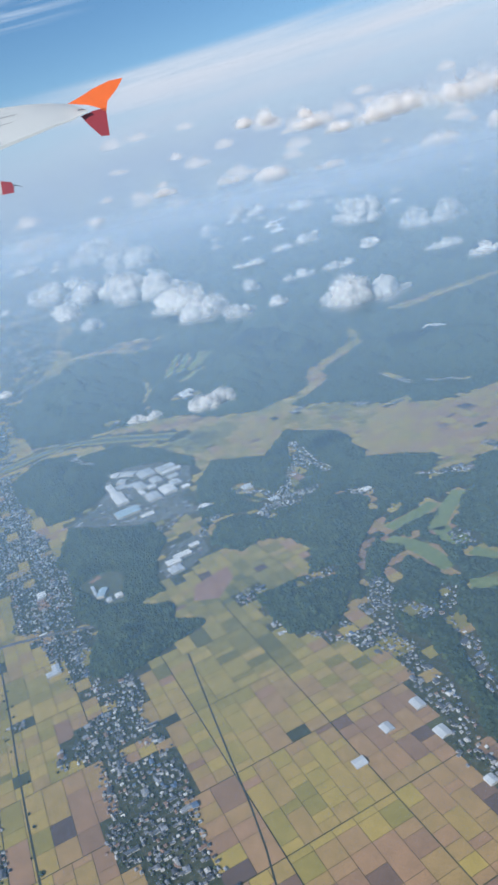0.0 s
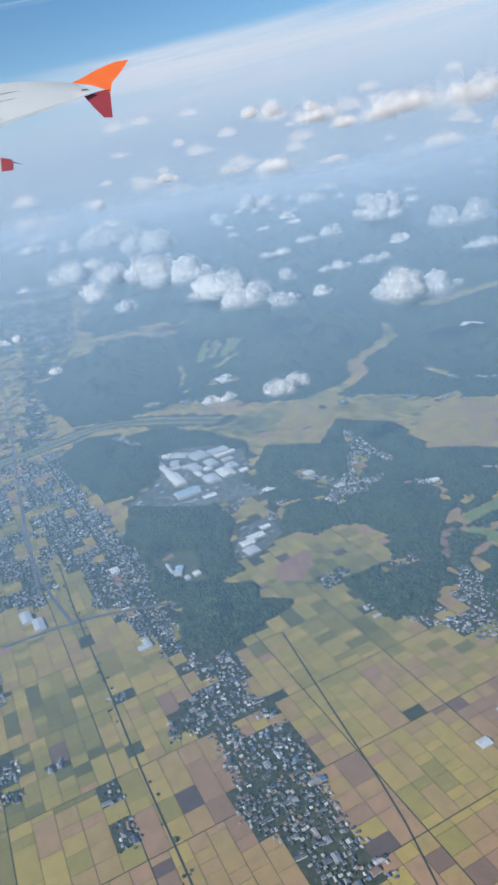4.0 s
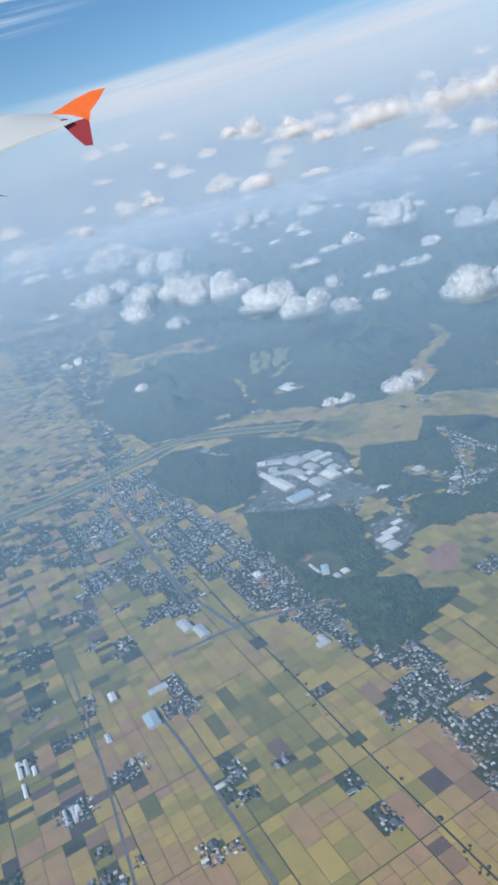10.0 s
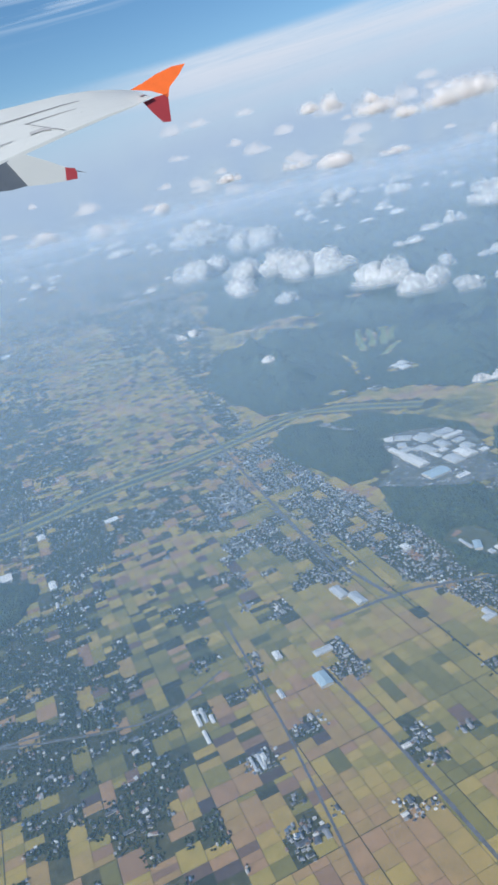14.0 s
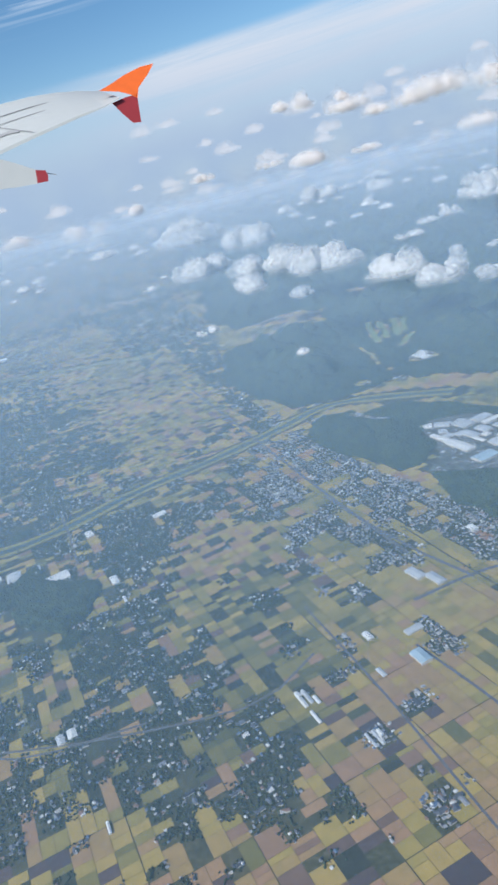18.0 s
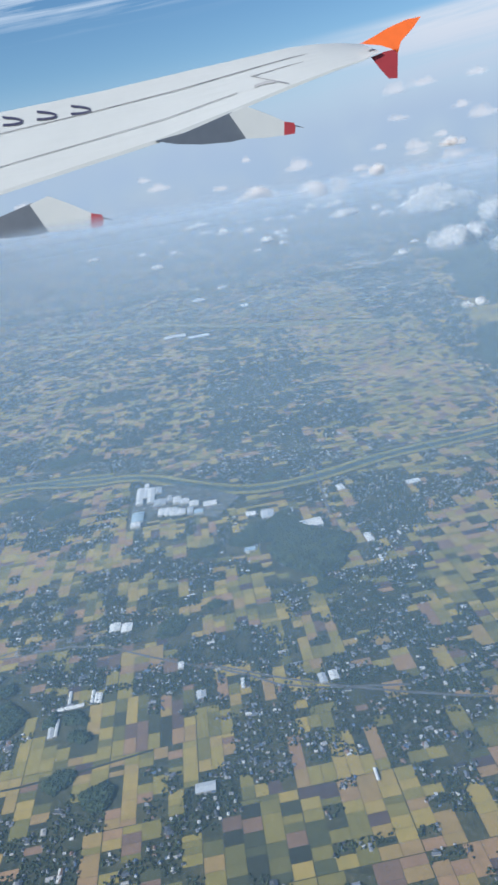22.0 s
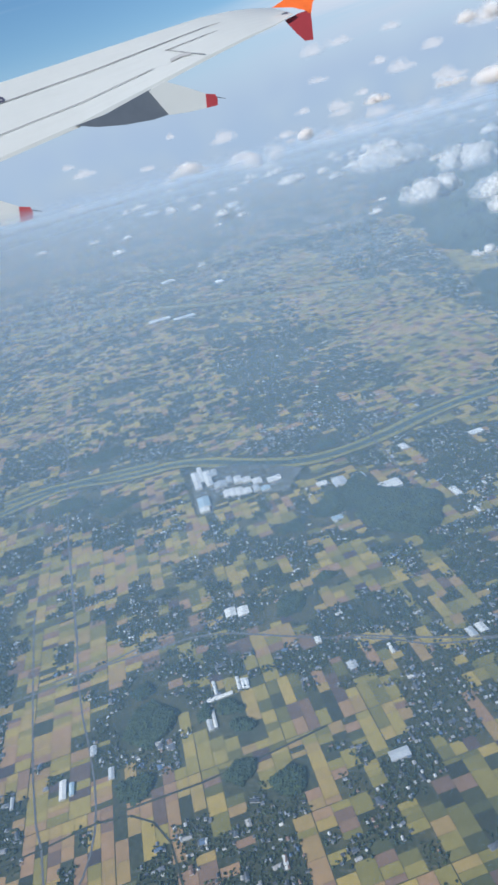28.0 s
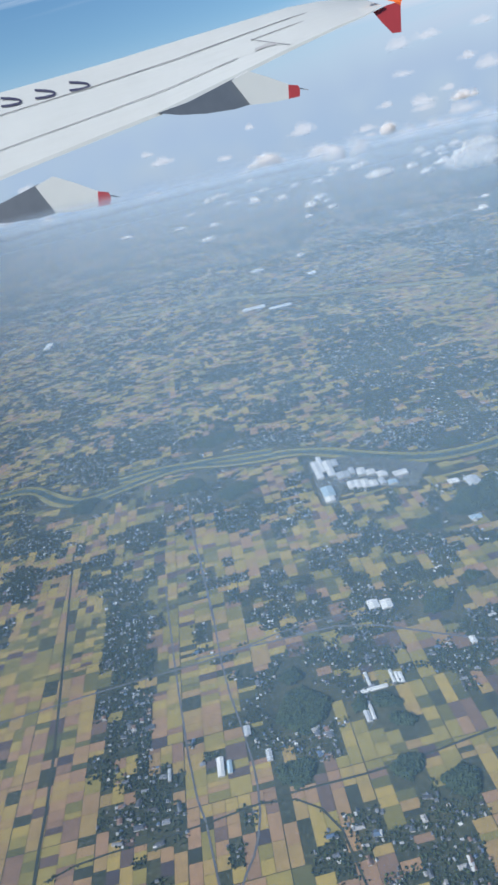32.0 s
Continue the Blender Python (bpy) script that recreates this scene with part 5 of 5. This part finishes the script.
for k, (x, y, z, s) in enumerate(CUMULUS_A + CUMULUS_B + CUMULUS_C):
    if x < -1500:
        continue
    if y > 3000:
        x, y, z, s = -114 + (x + 114) * 0.8, y * 0.8, 115 + (z - 115) * 0.8, s * 0.8
    cumulus("cumulus_cloud", x, y, z - 3, s * 1.4, CUMULUS if y < 2200 else BANK_CLOUD, k, "white heaped cumulus cloud floating over the land", "fair-weather clouds", puffs=40 if s > 20 else 20)
for k in range(150):
    x, y = RNG.uniform(-760, 820), 640 + 2000 * RNG.random() ** 1.2
    if (x < -250 + 0.1 * y and RNG.random() < 0.4) or y < 700 - 1.2 * x - 560:
        continue
    cumulus("small_cloud", x, y, 37, RNG.uniform(0.014, 0.03) * y + 3, CUMULUS, 100 + k, "small white wisp of cloud over the land", "fair-weather clouds", 0.3, 9)
for k in range(120):
    az, el, r = radians(RNG.uniform(-30, 46)), radians(-3.2 + 8.0 * RNG.random() ** 1.4), RNG.uniform(4610, 4680)
    if math.degrees(az) < -6 and RNG.random() < 0.6:
        continue
    cumulus("small_cloud", -116 + r * math.sin(az), r * math.cos(az), max(12.0, 115 + r * math.tan(el)), r * RNG.uniform(0.02, 0.055), FAR_PUFF, 400 + k, "small soft white cloud in the far haze", "fair-weather clouds", 0.3, 9)
for k, (x, y, z, s) in enumerate(CLOUD_BANK):
    if y < 3000 or x < 300:
        continue
    k2 = 0.86
    cumulus("bank_cloud", -114 + (x + 114) * k2, y * k2, 115 + (z - 115) * k2 - 10, s * 1.3 * k2, BANK_CLOUD, 200 + k, "pale distant cloud in a hazy bank", "distant cloud bank", 0.5, 34)


def sky_sheet(name, az0, az1, el0, el1, lean, mat, label):
    """A curved sheet of high cloud behind everything else; azimuths from due ahead of the plain, lean in degrees over its width."""
    verts, faces, uv, nu, nv, r = [], [], [], 24, 8, 4900.0
    for i in range(nu + 1):
        for j in range(nv + 1):
            a, b = i / nu, j / nv
            az, el = radians(az0 + (az1 - az0) * a), radians(el0 + (el1 - el0) * b + lean * a)
            verts.append((-116 + r * math.sin(az) * math.cos(el), 5 + r * math.cos(az) * math.cos(el), 115 + r * math.sin(el)))
            uv.append((a, b))
    for i in range(nu):
        for j in range(nv):
            k = i * (nv + 1) + j
            faces.append((k, k + nv + 1, k + nv + 2, k + 1))
    ob = mesh_object(name, verts, faces, mat, smooth=True)
    layer = ob.data.uv_layers.new(name="sheet")
    for loop in ob.data.loops:
        layer.data[loop.index].uv = uv[loop.vertex_index]
    return tagged(ob, label, "cloud", "high clouds", "structure")


sky_sheet("cirrus", -36, 6, 10.5, 22, 2.0, CIRRUS, "thin white cirrus streaks across the blue sky")
sky_sheet("cirrus", -18, 16, 13, 23, 1.0, CIRRUS, "thin white cirrus streaks across the blue sky")
sky_sheet("cloud_deck", -12, 44, 0.2, 9.0, 2.4, DECK, "broad white sheet of cloud above the horizon")


# ---------------------------------------------------------------- aeroplane wing
WING_AT = (-114.7, 5.4, 115.3)
WING_TURN = Matrix([[0.9705, 0.1083, 0.2153], [0.1652, 0.3516, -0.9215], [-0.1755, 0.9299, 0.3233]])
FAR = 3900.0
wing = empty("aeroplane_wing")
wing.matrix_world = Matrix.Translation(WING_AT) @ WING_TURN.to_4x4()
tagged(wing, "light grey airliner wing with an upturned orange tip", "wing")


def wp(x, y, depth=1.0):
    """A place on the wing from its view out of the cabin window, at a share of the wing's distance."""
    k = FAR * depth / 1260.0
    return Vector(((x - 441) * k, (784 - y) * k, -1260 * k))


def loft(name, rows, mat, parent, label="", thick=26.0, smooth=True):
    """A closed skin over rows of points, given a thickness along the view."""
    n = len(rows[0])
    top = [Vector(p) for row in rows for p in row]
    last = len(rows) - 1
    low = [p + Vector((0, -thick * min(1.0, 0.12 + 0.25 * (last - i // n)), 0)) for i, p in enumerate(top)]
    verts, faces, m = top + low, [], len(top)
    for i in range(len(rows) - 1):
        for j in range(n - 1):
            a, b, c, d = i * n + j, i * n + j + 1, (i + 1) * n + j + 1, (i + 1) * n + j
            faces += [(a, b, c, d), (m + d, m + c, m + b, m + a)]
    edge = [i * n for i in range(len(rows))], [i * n + n - 1 for i in range(len(rows))], list(range(n)), [(len(rows) - 1) * n + j for j in range(n)]
    for line in edge:
        faces += [(a, b, m + b, m + a) for a, b in zip(line[:-1], line[1:])]
    ob = mesh_object(name, verts, faces, mat, parent, label, smooth=False)
    bm = bmesh.new()
    bm.from_mesh(ob.data)
    bmesh.ops.recalc_face_normals(bm, faces=bm.faces)
    bm.to_mesh(ob.data)
    bm.free()
    return ob


# leading edge and trailing edge at stations from the root outwards
LEAD = [(-260, 268), (-120, 243), (0, 218), (150, 185), (300, 148), (400, 124), (480, 105), (530, 98), (570, 96), (606, 97)]
TRAIL = [(-260, 440), (-120, 396), (0, 353), (120, 312), (250, 268), (385, 212), (480, 172), (560, 141), (610, 124), (640, 110)]
rows = []
for (ax, ay), (bx, by) in zip(LEAD, TRAIL):
    row = []
    for s in np.linspace(0, 1, 9):
        camber = math.sin(math.pi * s) * 0.04
        row.append(wp(ax + (bx - ax) * s, ay + (by - ay) * s - camber * (by - ay), 1.05 - 0.07 * s))
    rows.append(row)
loft("wing_skin", rows, WING_GREY, wing, "light grey painted wing skin", 22)


def skin_depth(x, y):
    """How far off the upper skin lies there, less a hair's breadth."""
    top = np.interp(x, [p[0] for p in LEAD], [p[1] for p in LEAD])
    low = np.interp(x, [p[0] for p in TRAIL], [p[1] for p in TRAIL])
    share = min(1.0, max(0.0, (y - top) / max(low - top, 1.0)))
    return 1.05 - 0.07 * share - 0.004


def wing_strip(name, pts, width, mat, lift=4.0, label=""):
    """A narrow band lying on the wing skin."""
    verts, faces = [], []
    for x, y in pts:
        verts += [wp(x, y - width / 2, skin_depth(x, y - width / 2)), wp(x, y + width / 2, skin_depth(x, y + width / 2))]
    for i in range(len(pts) - 1):
        faces.append((2 * i, 2 * i + 1, 2 * i + 3, 2 * i + 2))
    return mesh_object(name, verts, faces, mat, wing, label)


def between(s, first=0, last=None):
    return [(ax + (bx - ax) * s, ay + (by - ay) * s) for (ax, ay), (bx, by) in list(zip(LEAD, TRAIL))[first:last]]


wing_strip("slat_gap", between(0.27, 0, 8), 1.2, WING_LINE, label="dark gap behind the leading-edge slats")
wing_strip("flap_gap", between(0.69, 0, 6), 1.0, WING_LINE, label="dark gap ahead of the flaps")
wing_strip("aileron_gap", [(414, 156), (480, 136), (545, 119), (592, 107)], 1.0, WING_LINE, label="dark gap ahead of the aileron")
wing_strip("flap_end", [(414, 155), (450, 162), (480, 167)], 1.2, WING_LINE, label="step at the end of the flap")
wing_strip("worn_patch", [(420, 173), (440, 166), (456, 164)], 5, WING_WORN, label="worn grey patch on the flap")
for k in range(3):
    base_x, base_y = -4 + 60 * k, 239 - 10.5 * k
    arc = [(base_x - 28 + 45 * math.cos(t), base_y + 7 * math.sin(t)) for t in np.linspace(-1.35, 1.35, 9)]
    wing_strip("marking", arc, 4.2, NAVY, label="dark curved painted marking")


def solid(name, outline, near, far, mat, parent, label=""):
    """A closed body between two copies of an outline at two distances."""
    verts = [wp(x, y, near) for x, y in outline] + [wp(x, y, far) for x, y in outline]
    n = len(outline)
    faces = [tuple(range(n)), tuple(reversed(range(n, 2 * n)))] + [(i, (i + 1) % n, n + (i + 1) % n, n + i) for i in range(n)]
    ob = mesh_object(name, verts, faces, mat, parent, label)
    bm = bmesh.new()
    bm.from_mesh(ob.data)
    bmesh.ops.recalc_face_normals(bm, faces=bm.faces)
    bm.to_mesh(ob.data)
    bm.free()
    return ob


solid("wingtip_fence_upper", [(604, 97), (628, 84), (652, 69), (684, 54), (710, 48), (696, 69), (676, 92), (671, 112), (660, 105), (640, 99)], 0.985, 0.992, ORANGE, wing, "bright orange upper wingtip fence")
solid("wingtip_fence_lower", [(624, 120), (648, 110), (671, 104), (671, 156), (656, 157), (640, 140)], 0.985, 0.992, RED, wing, "dark red lower wingtip fence")


def fairing(dx, dy, grow):
    f = lambda pts: [(492 + dx + (x - 492) * grow, 244 + dy + (y - 244) * grow) for x, y in pts]
    # the body's shade is painted in; the tail keeps the plain wing grey
    body = solid("flap_track_fairing", f([(246, 271), (300, 255), (380, 219), (408, 264), (380, 271), (330, 276), (285, 276)]), 0.955, 0.985, WING_SHADE, wing, "grey canoe-shaped flap track fairing with painted shade")
    solid("fairing_tail", f([(376, 222), (405, 208), (440, 220), (474, 234), (474, 258), (440, 263), (407, 265)]), 0.95, 0.98, WING_GREY, body, "light grey fairing tail")
    solid("fairing_cap", f([(473, 234), (490, 236), (493, 244), (492, 255), (473, 258)]), 0.949, 0.981, RED, body, "red fairing end cap")
    solid("static_wick", f([(492, 240), (508, 244), (508, 245), (492, 242)]), 0.96, 0.961, STEEL, body, "thin static wick")


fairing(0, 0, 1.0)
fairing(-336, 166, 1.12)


# ---------------------------------------------------------------- nearest houses and fields, one by one
for x, y, w, d, h, turn in near_houses:
    wv, wf, rv, rf = house_parts(w, d, h, 0.15)
    house = empty("house", pose(x, y, 0, 0, 0, math.degrees(turn)))
    tagged(house, "small two-storey house with a hipped tile roof", "house", "houses of the near hamlets")
    mesh_object("wall", wv, wf, WALL, house)
    mesh_object("roof", rv, rf, ROOF_ONE, house)
for cx, cy, corners in plots[:300]:
    v, f = plot_mesh(corners, (cx, cy))
    piece = mesh_object("field_plot", v, f, FIELD, ground)
    set_tones(piece, [tone_of(cx, cy)] * 8)
    piece.location = (cx, cy, 0)
